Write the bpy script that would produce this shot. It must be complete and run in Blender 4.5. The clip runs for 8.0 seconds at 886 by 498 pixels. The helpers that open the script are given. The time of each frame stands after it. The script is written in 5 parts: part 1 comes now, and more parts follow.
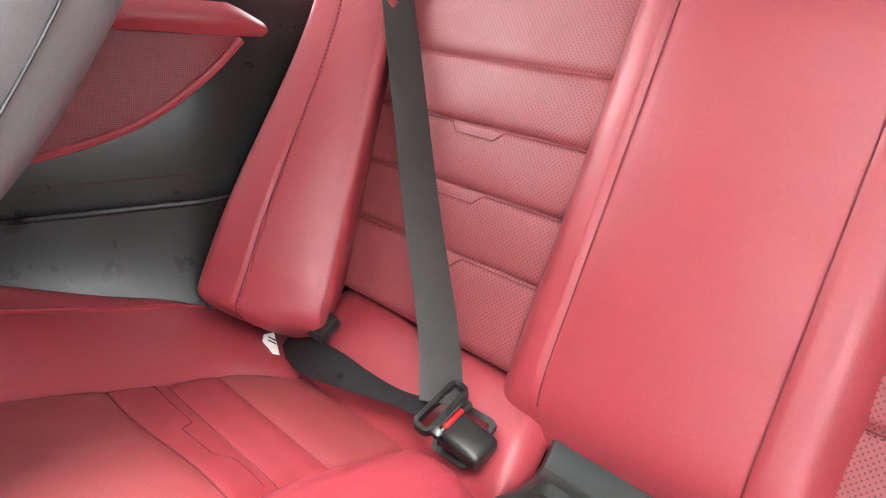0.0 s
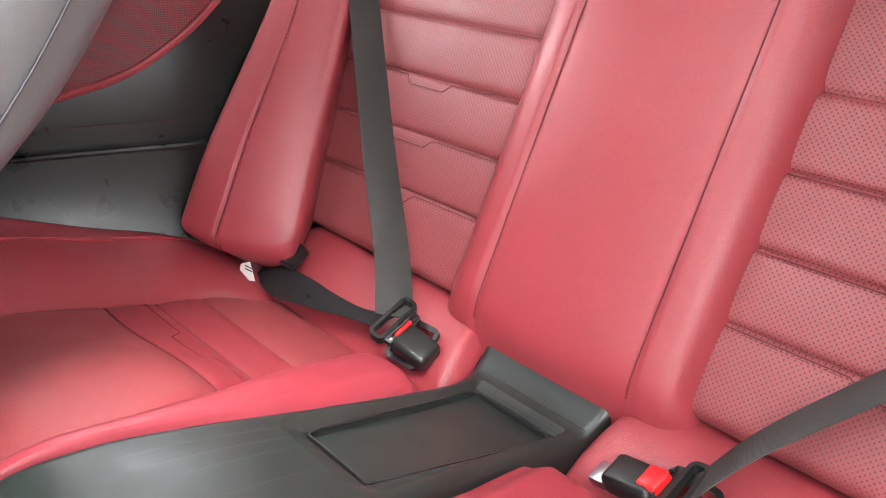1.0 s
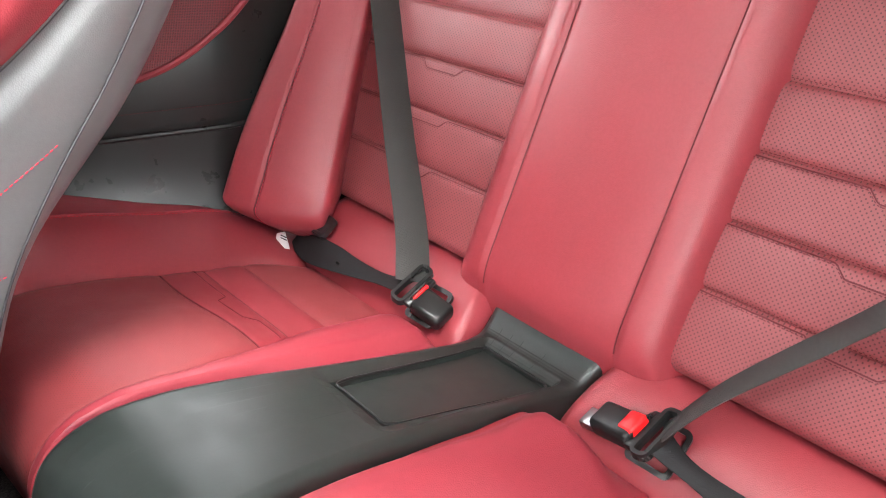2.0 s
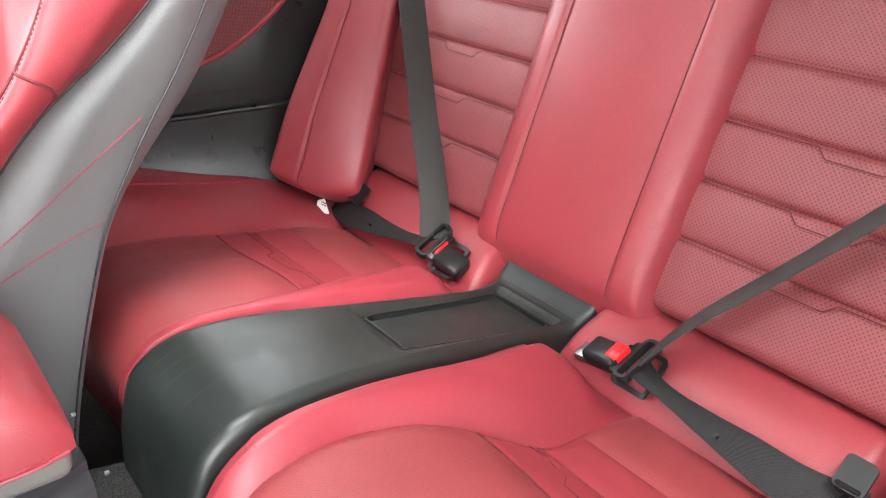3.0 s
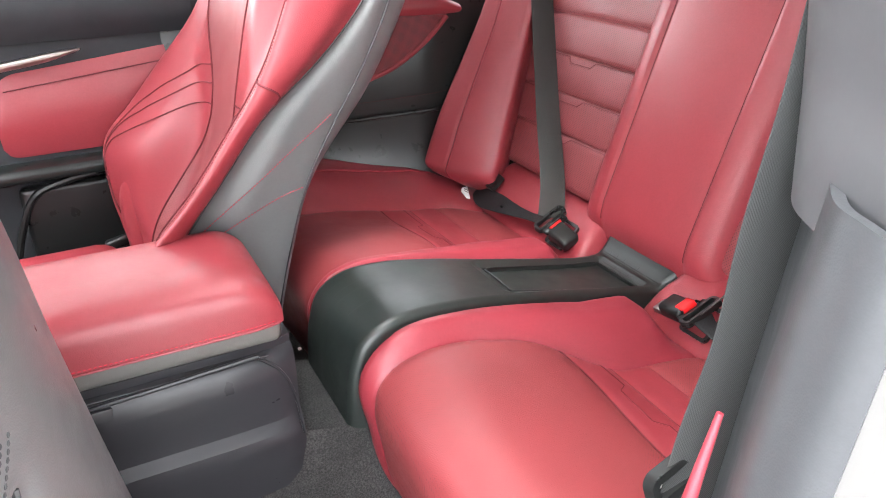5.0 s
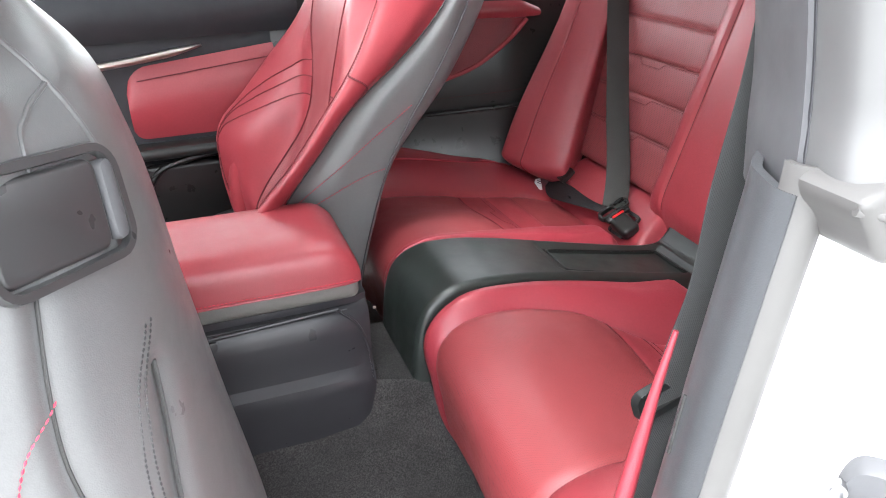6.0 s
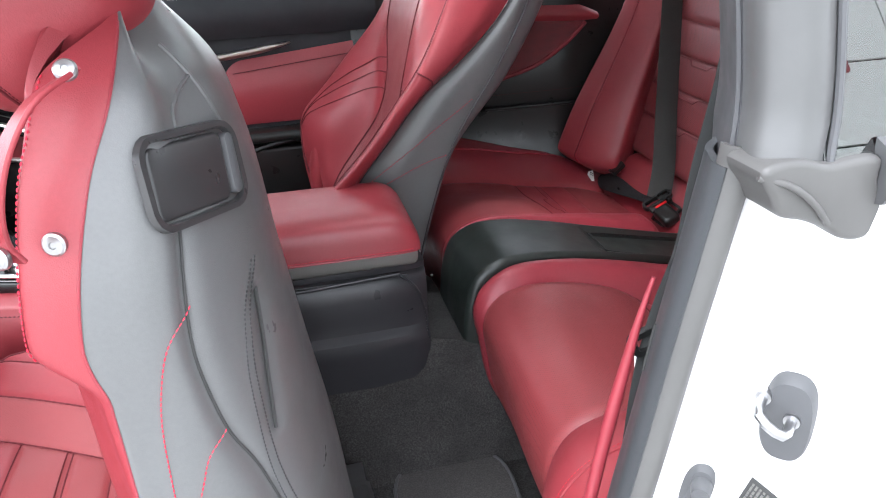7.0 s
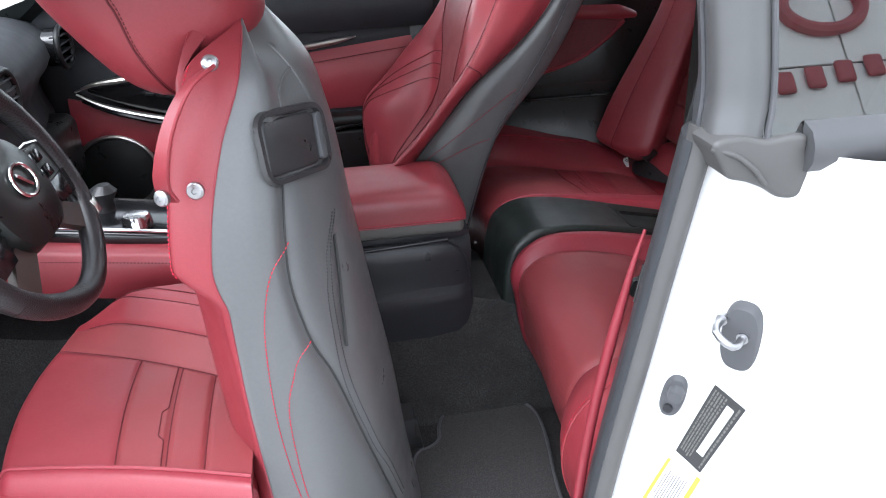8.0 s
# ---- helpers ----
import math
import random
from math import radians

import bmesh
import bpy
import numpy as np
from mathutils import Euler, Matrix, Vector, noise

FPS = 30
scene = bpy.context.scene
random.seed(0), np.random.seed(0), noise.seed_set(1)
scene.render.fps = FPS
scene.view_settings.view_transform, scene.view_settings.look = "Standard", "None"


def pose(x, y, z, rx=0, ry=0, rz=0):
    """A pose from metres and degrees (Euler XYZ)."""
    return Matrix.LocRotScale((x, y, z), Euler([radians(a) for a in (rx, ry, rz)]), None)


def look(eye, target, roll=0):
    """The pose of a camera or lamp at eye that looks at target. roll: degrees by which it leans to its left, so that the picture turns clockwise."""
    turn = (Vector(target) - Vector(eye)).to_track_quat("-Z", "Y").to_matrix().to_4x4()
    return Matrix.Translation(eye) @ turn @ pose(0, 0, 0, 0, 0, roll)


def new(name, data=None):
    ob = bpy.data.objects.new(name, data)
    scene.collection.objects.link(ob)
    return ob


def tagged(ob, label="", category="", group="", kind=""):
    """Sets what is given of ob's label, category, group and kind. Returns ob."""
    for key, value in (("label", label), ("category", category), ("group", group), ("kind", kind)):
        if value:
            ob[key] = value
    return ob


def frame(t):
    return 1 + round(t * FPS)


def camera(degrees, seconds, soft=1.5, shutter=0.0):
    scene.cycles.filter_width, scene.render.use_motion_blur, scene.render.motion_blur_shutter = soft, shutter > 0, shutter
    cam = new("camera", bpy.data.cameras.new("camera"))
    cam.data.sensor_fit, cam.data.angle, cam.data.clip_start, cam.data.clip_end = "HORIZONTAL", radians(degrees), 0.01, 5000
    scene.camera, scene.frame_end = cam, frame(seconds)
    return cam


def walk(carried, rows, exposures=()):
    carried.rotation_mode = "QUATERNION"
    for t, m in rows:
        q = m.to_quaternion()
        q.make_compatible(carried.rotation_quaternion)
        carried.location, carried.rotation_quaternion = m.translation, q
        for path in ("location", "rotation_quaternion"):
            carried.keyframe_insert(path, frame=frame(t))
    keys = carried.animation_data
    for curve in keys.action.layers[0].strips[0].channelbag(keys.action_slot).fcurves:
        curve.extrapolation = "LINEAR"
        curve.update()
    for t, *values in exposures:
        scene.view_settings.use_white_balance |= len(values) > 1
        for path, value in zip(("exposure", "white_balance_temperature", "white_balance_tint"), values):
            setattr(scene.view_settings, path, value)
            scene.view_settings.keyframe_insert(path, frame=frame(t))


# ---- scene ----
cam = camera(61.3, 8.0, 1.0)
PATH = [
    (0, (-0.538, -0.279, 0.975), (0.8, 1.07, 0.35), 5.2),
    (0.5, (-0.598, -0.349, 0.974), (0.765, 0.958, 0.313), 6.0),
    (1, (-0.605, -0.391, 0.994), (0.756, 0.881, 0.268), 6.2),
    (2.5, (-0.682, -0.523, 1.072), (0.532, 0.801, 0.192), 3.4),
    (3, (-0.712, -0.594, 1.084), (0.453, 0.764, 0.191), 2.7),
    (3.5, (-0.732, -0.664, 1.107), (0.359, 0.761, 0.223), 1.9),
    (4, (-0.749, -0.734, 1.123), (0.244, 0.765, 0.247), 0.8),
    (4.5, (-0.782, -0.796, 1.136), (0.123, 0.76, 0.265), -0.4),
    (6, (-0.822, -0.99, 1.161), (-0.238, 0.72, 0.305), -1.9),
    (6.5, (-0.825, -1.067, 1.186), (-0.343, 0.676, 0.331), -2.2),
    (7, (-0.841, -1.145, 1.196), (-0.436, 0.615, 0.337), -2.2),
    (7.5, (-0.866, -1.242, 1.207), (-0.534, 0.529, 0.341), -2.4),
    (8, (-0.872, -1.331, 1.241), (-0.598, 0.446, 0.365), -2.4),
]
walk(cam, [(t, look(eye, target, roll)) for t, eye, target, roll in PATH],
     [(0.0, 4.15, 6500, 10), (1.0, 4.02, 6500, 10), (2.5, 3.90, 6500, 10), (3.5, 3.83, 6450, 10), (4.5, 3.74, 6400, 10), (6.0, 3.28, 6250, 10), (7.0, 2.47, 6050, 10), (8.0, 1.96, 5850, 10)])

# ---- world and light ----
world = bpy.data.worlds.new("sky")
scene.world = world
world.use_nodes = True
wn = world.node_tree
sky = wn.nodes.new("ShaderNodeTexSky")
sky.sky_type, sky.sun_disc = "NISHITA", False
sky.sun_elevation, sky.sun_rotation = radians(66), radians(223)
sky.air_density, sky.dust_density, sky.ozone_density = 1.0, 1.2, 0.6
veil = wn.nodes.new("ShaderNodeHueSaturation")
veil.inputs["Saturation"].default_value = 0.07
wn.links.new(sky.outputs[0], veil.inputs["Color"])
wn.links.new(veil.outputs[0], wn.nodes["Background"].inputs[0])
wn.nodes["Background"].inputs[1].default_value = 0.19
sun_data = bpy.data.lights.new("sun", "SUN")
sun_data.energy, sun_data.angle, sun_data.color = 0.5, radians(30), (1.0, 0.96, 0.92)
sun = new("sun", sun_data)
sun.matrix_world = look((-3.2, -3.4, 11.0), (0, 0, 0.6))


# ---- materials ----
class Mat:
    """A small builder for node materials."""

    def __init__(self, name, color, rough=0.5, metal=0.0, spec=0.5):
        self.m = bpy.data.materials.new(name)
        self.m.use_nodes = True
        self.t = self.m.node_tree
        self.b = self.t.nodes["Principled BSDF"]
        self.b.inputs["Base Color"].default_value = (*color, 1)
        self.b.inputs["Roughness"].default_value = rough
        self.b.inputs["Metallic"].default_value = metal
        self.b.inputs["Specular IOR Level"].default_value = spec
        self.color = color
        self.coord = None
        self.height = None

    def node(self, kind, **values):
        n = self.t.nodes.new(kind)
        for key, value in values.items():
            n.inputs[key].default_value = value
        return n

    def link(self, a, b):
        self.t.links.new(a, b)

    def co(self):
        if self.coord is None:
            self.coord = self.t.nodes.new("ShaderNodeTexCoord").outputs["Object"]
        return self.coord

    def math(self, op, a, b=0.0, c=0.0):
        n = self.t.nodes.new("ShaderNodeMath")
        n.operation = op
        for i, v in enumerate((a, b, c)):
            if isinstance(v, (int, float)):
                n.inputs[i].default_value = v
            else:
                self.link(v, n.inputs[i])
        return n.outputs[0]

    def noise(self, scale, detail=3.0, rough=0.6):
        n = self.node("ShaderNodeTexNoise", Scale=scale, Detail=detail, Roughness=rough)
        self.link(self.co(), n.inputs["Vector"])
        return n.outputs["Fac"]

    def cells(self, scale, feature="F1"):
        n = self.node("ShaderNodeTexVoronoi", Scale=scale)
        n.feature = feature
        self.link(self.co(), n.inputs["Vector"])
        return n.outputs["Distance"]

    def ramp(self, fac, a, b, lo=0.3, hi=0.7):
        n = self.t.nodes.new("ShaderNodeMapRange")
        self.link(fac, n.inputs[0])
        for i, v in zip((1, 2, 3, 4), (lo, hi, a, b)):
            n.inputs[i].default_value = v
        return n.outputs[0]

    def tint(self, fac, other):
        """Mixes the base colour with another one by fac."""
        n = self.t.nodes.new("ShaderNodeMix")
        n.data_type = "RGBA"
        self.link(fac, n.inputs["Factor"])
        src = self.b.inputs["Base Color"]
        if src.is_linked:
            self.link(src.links[0].from_socket, n.inputs["A"])
        else:
            n.inputs["A"].default_value = src.default_value
        n.inputs["B"].default_value = (*other, 1)
        self.link(n.outputs["Result"], src)
        return self

    def rough(self, fac):
        self.link(fac, self.b.inputs["Roughness"])
        return self

    def bump(self, height, strength=0.3, distance=0.001):
        n = self.node("ShaderNodeBump", Strength=strength, Distance=distance)
        self.link(height, n.inputs["Height"])
        if self.height is not None:
            self.link(self.height, n.inputs["Normal"])
        self.height = n.outputs["Normal"]
        self.link(self.height, self.b.inputs["Normal"])
        return self

    def axes(self):
        n = self.t.nodes.new("ShaderNodeSeparateXYZ")
        self.link(self.co(), n.inputs[0])
        return n.outputs


def leather(name, color, rough=0.42, grain=1.0, spec=0.5):
    k = Mat(name, color, rough, 0, spec)
    k.tint(k.ramp(k.noise(7, 4), 0.0, 0.22), tuple(c * 0.82 for c in color))
    k.tint(k.ramp(k.noise(240, 3), 0.0, 0.25), tuple(min(1, c * 1.25 + 0.006) for c in color))
    k.rough(k.ramp(k.noise(14, 4), rough - 0.07, rough + 0.09))
    k.bump(k.cells(800), 0.26 * grain, 0.0005)
    k.bump(k.noise(28, 3), 0.10, 0.003)
    return k


def perforated(name, color, pick, pitch=0.0056, radius=0.165, rough=0.46):
    """Leather with a staggered field of punched holes; pick: the two object axes that the field lies in."""
    k = leather(name, color, rough)
    ax = k.axes()
    u = k.math("DIVIDE", ax[pick[0]], pitch)
    v = k.math("DIVIDE", ax[pick[1]], pitch)

    def dots(shift):
        a = k.math("SUBTRACT", k.math("FRACT", k.math("ADD", u, shift)), 0.5)
        b = k.math("SUBTRACT", k.math("FRACT", k.math("ADD", v, shift)), 0.5)
        return k.math("SQRT", k.math("ADD", k.math("MULTIPLY", a, a), k.math("MULTIPLY", b, b)))

    near = k.math("MINIMUM", dots(0.0), dots(0.5))
    hole = k.ramp(near, 1.0, 0.0, radius * 0.7, radius * 1.2)
    k.tint(k.math("MULTIPLY", hole, 0.9), tuple(c * 0.28 for c in color))
    k.bump(k.math("SUBTRACT", 1.0, hole), 0.3, 0.0010)
    return k


RED = (0.255, 0.0310, 0.0405)
red_leather = leather("red_leather", RED).m
red_fine = perforated("red_perforated_back", (0.220, 0.0450, 0.0500), (1, 2), radius=0.15).m
red_seat = perforated("red_perforated_cushion", (0.240, 0.0385, 0.0430), (0, 1), 0.0040, 0.10).m
red_deep = leather("red_leather_deep", (0.245, 0.028, 0.040), 0.38).m
grey_leather = leather("grey_leather", (0.108, 0.110, 0.111), 0.34, 0.6, 0.6).m
red_sheen = leather("red_leather_polished", RED, 0.40, 1.0, 0.6).m
pillar_grey = leather("pillar_grey_trim", (0.052, 0.055, 0.059), 0.42, 0.4).m
grey_pale = leather("grey_leather_pale", (0.115, 0.112, 0.103), 0.5).m


def plastic(name, color, rough, scale=900, strength=0.35, spec=0.35):
    k = Mat(name, color, rough, 0, spec)
    k.tint(k.ramp(k.noise(12, 4), 0, 0.4), tuple(c * 1.35 for c in color))
    k.rough(k.ramp(k.noise(20, 4), rough - 0.06, rough + 0.1))
    k.bump(k.noise(scale * 0.6, 2), strength, 0.0004)
    return k


silver_trim = plastic("silver_grey_trim", (0.092, 0.092, 0.092), 0.40, 500, 0.10).m
seal_rubber = plastic("seal_rubber", (0.080, 0.078, 0.076), 0.42, 500, 0.12).m
black_plastic = plastic("black_grained_plastic", (0.010, 0.0105, 0.0105), 0.30, 900, 0.12).m
black_soft = plastic("black_soft_trim", (0.011, 0.0135, 0.013), 0.31, 700, 0.08, 0.36).m
dash_soft = plastic("dashboard_skin", (0.020, 0.022, 0.025), 0.62, 600, 0.3).m
satin_black = plastic("satin_black_plastic", (0.030, 0.030, 0.031), 0.30, 800, 0.04, 0.6).m
thread_charcoal = Mat("thread_charcoal", (0.035, 0.036, 0.037), 0.7).m
console_skin = plastic("console_black_skin", (0.013, 0.017, 0.0155), 0.35, 650, 0.10, 0.55).m
dark_plastic = plastic("dark_grey_plastic", (0.022, 0.022, 0.025), 0.32, 900, 0.10).m
gloss_black = Mat("gloss_black", (0.01, 0.01, 0.011), 0.12).m
rubber = plastic("grey_rubber", (0.070, 0.071, 0.075), 0.46, 300, 0.15).m
chrome = Mat("chrome", (0.75, 0.75, 0.74), 0.16, 1.0).m
satin_metal = Mat("satin_metal", (0.62, 0.60, 0.56), 0.3, 1.0).m
brown_metal = Mat("brown_satin_metal", (0.10, 0.085, 0.075), 0.4, 0.6).m
moulding_grey = Mat("window_moulding_grey", (0.07, 0.07, 0.073), 0.35, 0.0).m
zinc = Mat("zinc_steel", (0.42, 0.42, 0.43), 0.32, 1.0).m
button_red = Mat("button_red", (0.75, 0.012, 0.015), 0.3).m
thread_red = Mat("thread_red", (0.55, 0.02, 0.05), 0.7).m
thread_dark = Mat("thread_dark", (0.115, 0.012, 0.018), 0.8).m
thread_grey = Mat("thread_grey", (0.20, 0.20, 0.20), 0.7).m
white_label = Mat("white_label", (0.8, 0.8, 0.78), 0.6).m
ink = Mat("ink", (0.03, 0.03, 0.03), 0.6).m
yellow_label = Mat("yellow_label", (0.72, 0.66, 0.05), 0.5).m


def make_paint():
    k = Mat("white_car_paint", (0.70, 0.70, 0.695), 0.28, 0, 0.5)
    k.b.inputs["Coat Weight"].default_value = 0.6
    k.b.inputs["Coat Roughness"].default_value = 0.05
    k.tint(k.ramp(k.noise(3, 4), 0, 0.25), (0.67, 0.67, 0.66))
    return k.m


def make_carpet():
    k = Mat("dark_carpet", (0.034, 0.033, 0.033), 0.95, 0, 0.1)
    k.tint(k.ramp(k.noise(420, 4, 0.75), 0, 1.0, 0.42, 0.62), (0.090, 0.086, 0.085))
    k.tint(k.ramp(k.noise(14, 4), 0, 0.5), (0.022, 0.022, 0.022))
    k.bump(k.noise(420, 4, 0.8), 0.9, 0.004)
    return k.m


def make_webbing(name, color):
    k = Mat(name, color, 0.62, 0, 0.35)
    uv = k.t.nodes.new("ShaderNodeUVMap").outputs[0]
    s = k.t.nodes.new("ShaderNodeSeparateXYZ")
    k.link(uv, s.inputs[0])
    along = k.math("SINE", k.math("MULTIPLY", s.outputs[1], 2600.0))
    across = k.math("SINE", k.math("MULTIPLY", s.outputs[0], 160.0))
    k.tint(k.ramp(k.math("MULTIPLY", along, across), 0, 0.45, -0.2, 0.8), tuple(c * 1.6 for c in color))
    k.bump(k.math("MULTIPLY", along, across), 0.35, 0.0006)
    return k.m


def make_glass(name, tint, ior=1.45):
    k = Mat(name, tint, 0.0, 0, 0.5)
    k.b.inputs["Transmission Weight"].default_value = 1.0
    k.b.inputs["IOR"].default_value = ior
    return k.m


car_paint = make_paint()
carpet = make_carpet()
webbing = make_webbing("seat_belt_webbing", (0.034, 0.035, 0.033))
webbing_grey = make_webbing("front_belt_webbing", (0.036, 0.038, 0.038))
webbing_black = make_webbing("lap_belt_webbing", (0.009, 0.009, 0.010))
glass = make_glass("clear_glass", (0.93, 0.97, 0.95))
dark_glass = make_glass("tinted_glass", (0.10, 0.13, 0.12), 2.5)


def make_mesh_grille():
    """Red speaker cloth with a fine square lattice of holes."""
    k = Mat("speaker_mesh_red", (0.22, 0.018, 0.027), 0.5)
    ax = k.axes()
    a = k.math("ABSOLUTE", k.math("SINE", k.math("MULTIPLY", ax[0], 1500.0)))
    b = k.math("ABSOLUTE", k.math("SINE", k.math("MULTIPLY", ax[2], 1500.0)))
    hole = k.ramp(k.math("MULTIPLY", a, b), 0, 1, 0.35, 0.6)
    k.tint(hole, (0.035, 0.004, 0.006))
    k.bump(k.math("SUBTRACT", 1.0, hole), 0.5, 0.001)
    return k.m


speaker_mesh = make_mesh_grille()
concrete = Mat("concrete", (0.42, 0.415, 0.40), 0.85)
concrete.tint(concrete.ramp(concrete.noise(1.5, 5), 0, 0.6), (0.33, 0.325, 0.31))
concrete.bump(concrete.noise(30, 4), 0.4, 0.01)
concrete = concrete.m
headliner = plastic("headliner_cloth", (0.55, 0.54, 0.52), 0.9, 400, 0.2).m


# ---- mesh tools ----
def finish(name, bm, mat, smooth=True, sharp=40):
    bmesh.ops.recalc_face_normals(bm, faces=bm.faces)
    me = bpy.data.meshes.new(name)
    for fc in bm.faces:
        fc.smooth = smooth
    bm.to_mesh(me)
    bm.free()
    if smooth:
        me.set_sharp_from_angle(angle=radians(sharp))
    if mat is not None:
        me.materials.append(mat)
    return new(name, me)


def part(name, bm, mat, parent=None, label="", sharp=40):
    ob = finish(name, bm, mat, True, sharp)
    if parent is not None:
        ob.parent = parent
        ob.matrix_parent_inverse = parent.matrix_world.inverted()
    if label:
        tagged(ob, label)
    return ob


def thing(name, label, category, group="", kind="", at=(0, 0, 0)):
    ob = new(name)
    ob.empty_display_size = 0.05
    ob.location = at
    ob.matrix_world = Matrix.Translation(at)
    return tagged(ob, label, category, group, kind)


def hermite(keys):
    """A smooth function through (t, value) pairs; a value may be a number or a tuple."""
    ts = np.array([q[0] for q in keys], float)
    vs = np.array([np.atleast_1d(q[1]) for q in keys], float)
    sl = np.gradient(vs, ts, axis=0) if len(ts) > 2 else np.repeat((vs[1:] - vs[:-1]) / (ts[1] - ts[0]), 2, axis=0)
    single = np.ndim(keys[0][1]) == 0

    def at(t):
        t = min(max(t, ts[0]), ts[-1])
        i = min(max(int(np.searchsorted(ts, t)) - 1, 0), len(ts) - 2)
        h = ts[i + 1] - ts[i]
        u = (t - ts[i]) / h
        r = ((2 * u**3 - 3 * u**2 + 1) * vs[i] + (u**3 - 2 * u**2 + u) * h * sl[i]
             + (-2 * u**3 + 3 * u**2) * vs[i + 1] + (u**3 - u**2) * h * sl[i + 1])
        return float(r[0]) if single else r

    return at


def spline(points, n, closed=False):
    """n points on a smooth curve through the given ones."""
    pts = [np.array(q, float) for q in points]
    if closed:
        pts = pts[-2:] + pts + pts[:3]
    gaps = [0.0]
    for a, b in zip(pts, pts[1:]):
        gaps.append(gaps[-1] + max(float(np.linalg.norm(b - a)), 1e-6) ** 0.7)
    c = hermite([(g, tuple(q)) for g, q in zip(gaps, pts)])
    lo, hi = (gaps[2], gaps[-3]) if closed else (gaps[0], gaps[-1])
    return [c(lo + (hi - lo) * i / (n if closed else n - 1)) for i in range(n)]


def grid_mesh(rows, thick=0.0, bm=None, out=(-0.6, 0, 0.8)):
    """A sheet through rows of points; with thick, a closed slab whose back lies that far behind it, away from out."""
    bm = bm or bmesh.new()
    p = np.array(rows, float)
    nu, nv = p.shape[:2]
    du, dv = np.gradient(p, axis=0), np.gradient(p, axis=1)
    nrm = np.cross(du, dv)
    nrm /= np.maximum(np.linalg.norm(nrm, axis=2, keepdims=True), 1e-9)
    if (nrm.reshape(-1, 3) @ np.array(out, float)).sum() < 0:
        nrm = -nrm
    top = [[bm.verts.new(p[i, j]) for j in range(nv)] for i in range(nu)]
    layers = [top]
    if thick:
        back = p - nrm * thick
        layers.append([[bm.verts.new(back[i, j]) for j in range(nv)] for i in range(nu)])
    for n, lay in enumerate(layers):
        for i in range(nu - 1):
            for j in range(nv - 1):
                q = (lay[i][j], lay[i + 1][j], lay[i + 1][j + 1], lay[i][j + 1])
                bm.faces.new(q if n == 0 else q[::-1])
    if thick:
        a, b = layers
        rim = [(i, 0) for i in range(nu)] + [(nu - 1, j) for j in range(1, nv)] + [(i, nv - 1) for i in range(nu - 2, -1, -1)] + [(0, j) for j in range(nv - 2, 0, -1)]
        for (i, j), (k, l) in zip(rim, rim[1:] + rim[:1]):
            bm.faces.new((a[i][j], b[i][j], b[k][l], a[k][l]))
    return bm


def sheet(fn, nu, nv, thick=0.0, out=(-0.6, 0, 0.8)):
    us, vs = np.linspace(0, 1, nu), np.linspace(0, 1, nv)
    return grid_mesh([[fn(u, v) for v in vs] for u in us], thick, None, out)


def loft(rings, caps=True, bm=None):
    """A body through closed rings of points."""
    bm = bm or bmesh.new()
    vs = [[bm.verts.new(q) for q in r] for r in rings]
    n = len(vs[0])
    for a, b in zip(vs, vs[1:]):
        for i in range(n):
            bm.faces.new((a[i], a[(i + 1) % n], b[(i + 1) % n], b[i]))
    if caps:
        bm.faces.new(vs[0][::-1])
        bm.faces.new(vs[-1])
    return bm


def tube(points, r, n=8, closed=False, bm=None, flat=1.0):
    pts = [Vector(q) for q in points]
    rings, up = [], None
    for i, q in enumerate(pts):
        a = pts[i - 1] if i or closed else q
        b = pts[(i + 1) % len(pts)] if i < len(pts) - 1 or closed else q
        d = (b - a).normalized()
        if up is None:
            up = Vector((0, 0, 1)) if abs(d.z) < 0.9 else Vector((1, 0, 0))
        side = d.cross(up).normalized()
        up = side.cross(d).normalized()
        rr = r(i / (len(pts) - 1)) if callable(r) else r
        rings.append([q + (side * math.cos(2 * math.pi * k / n) + up * flat * math.sin(2 * math.pi * k / n)) * rr for k in range(n)])
    if closed:
        bm = bm or bmesh.new()
        return loft(rings + rings[:1], False, bm)
    return loft(rings, True, bm)


def stitches(points, length=0.0042, gap=0.0018, r=0.0005, bm=None):
    """A row of thread dashes along a curve."""
    bm = bm or bmesh.new()
    p = [Vector(q) for q in points]
    acc = [0.0]
    for a, b in zip(p, p[1:]):
        acc.append(acc[-1] + (b - a).length)

    def at(s):
        i = min(max(int(np.searchsorted(acc, s)) - 1, 0), len(p) - 2)
        h = acc[i + 1] - acc[i]
        return p[i].lerp(p[i + 1], (s - acc[i]) / h if h else 0)

    s = 0.0
    while s + length < acc[-1]:
        a, b = at(s), at(s + length)
        d = (b - a).normalized()
        side = d.cross(Vector((0.3, 0.2, 1))).normalized()
        up = side.cross(d)
        ring = [[q + side * x * k + up * y * k for x, y in ((r, 0), (0, r), (-r, 0), (0, -r))] for q, k in ((a, 0.5), (a.lerp(b, 0.5), 1.3), (b, 0.5))]
        loft(ring, True, bm)
        s += length + gap
    return bm


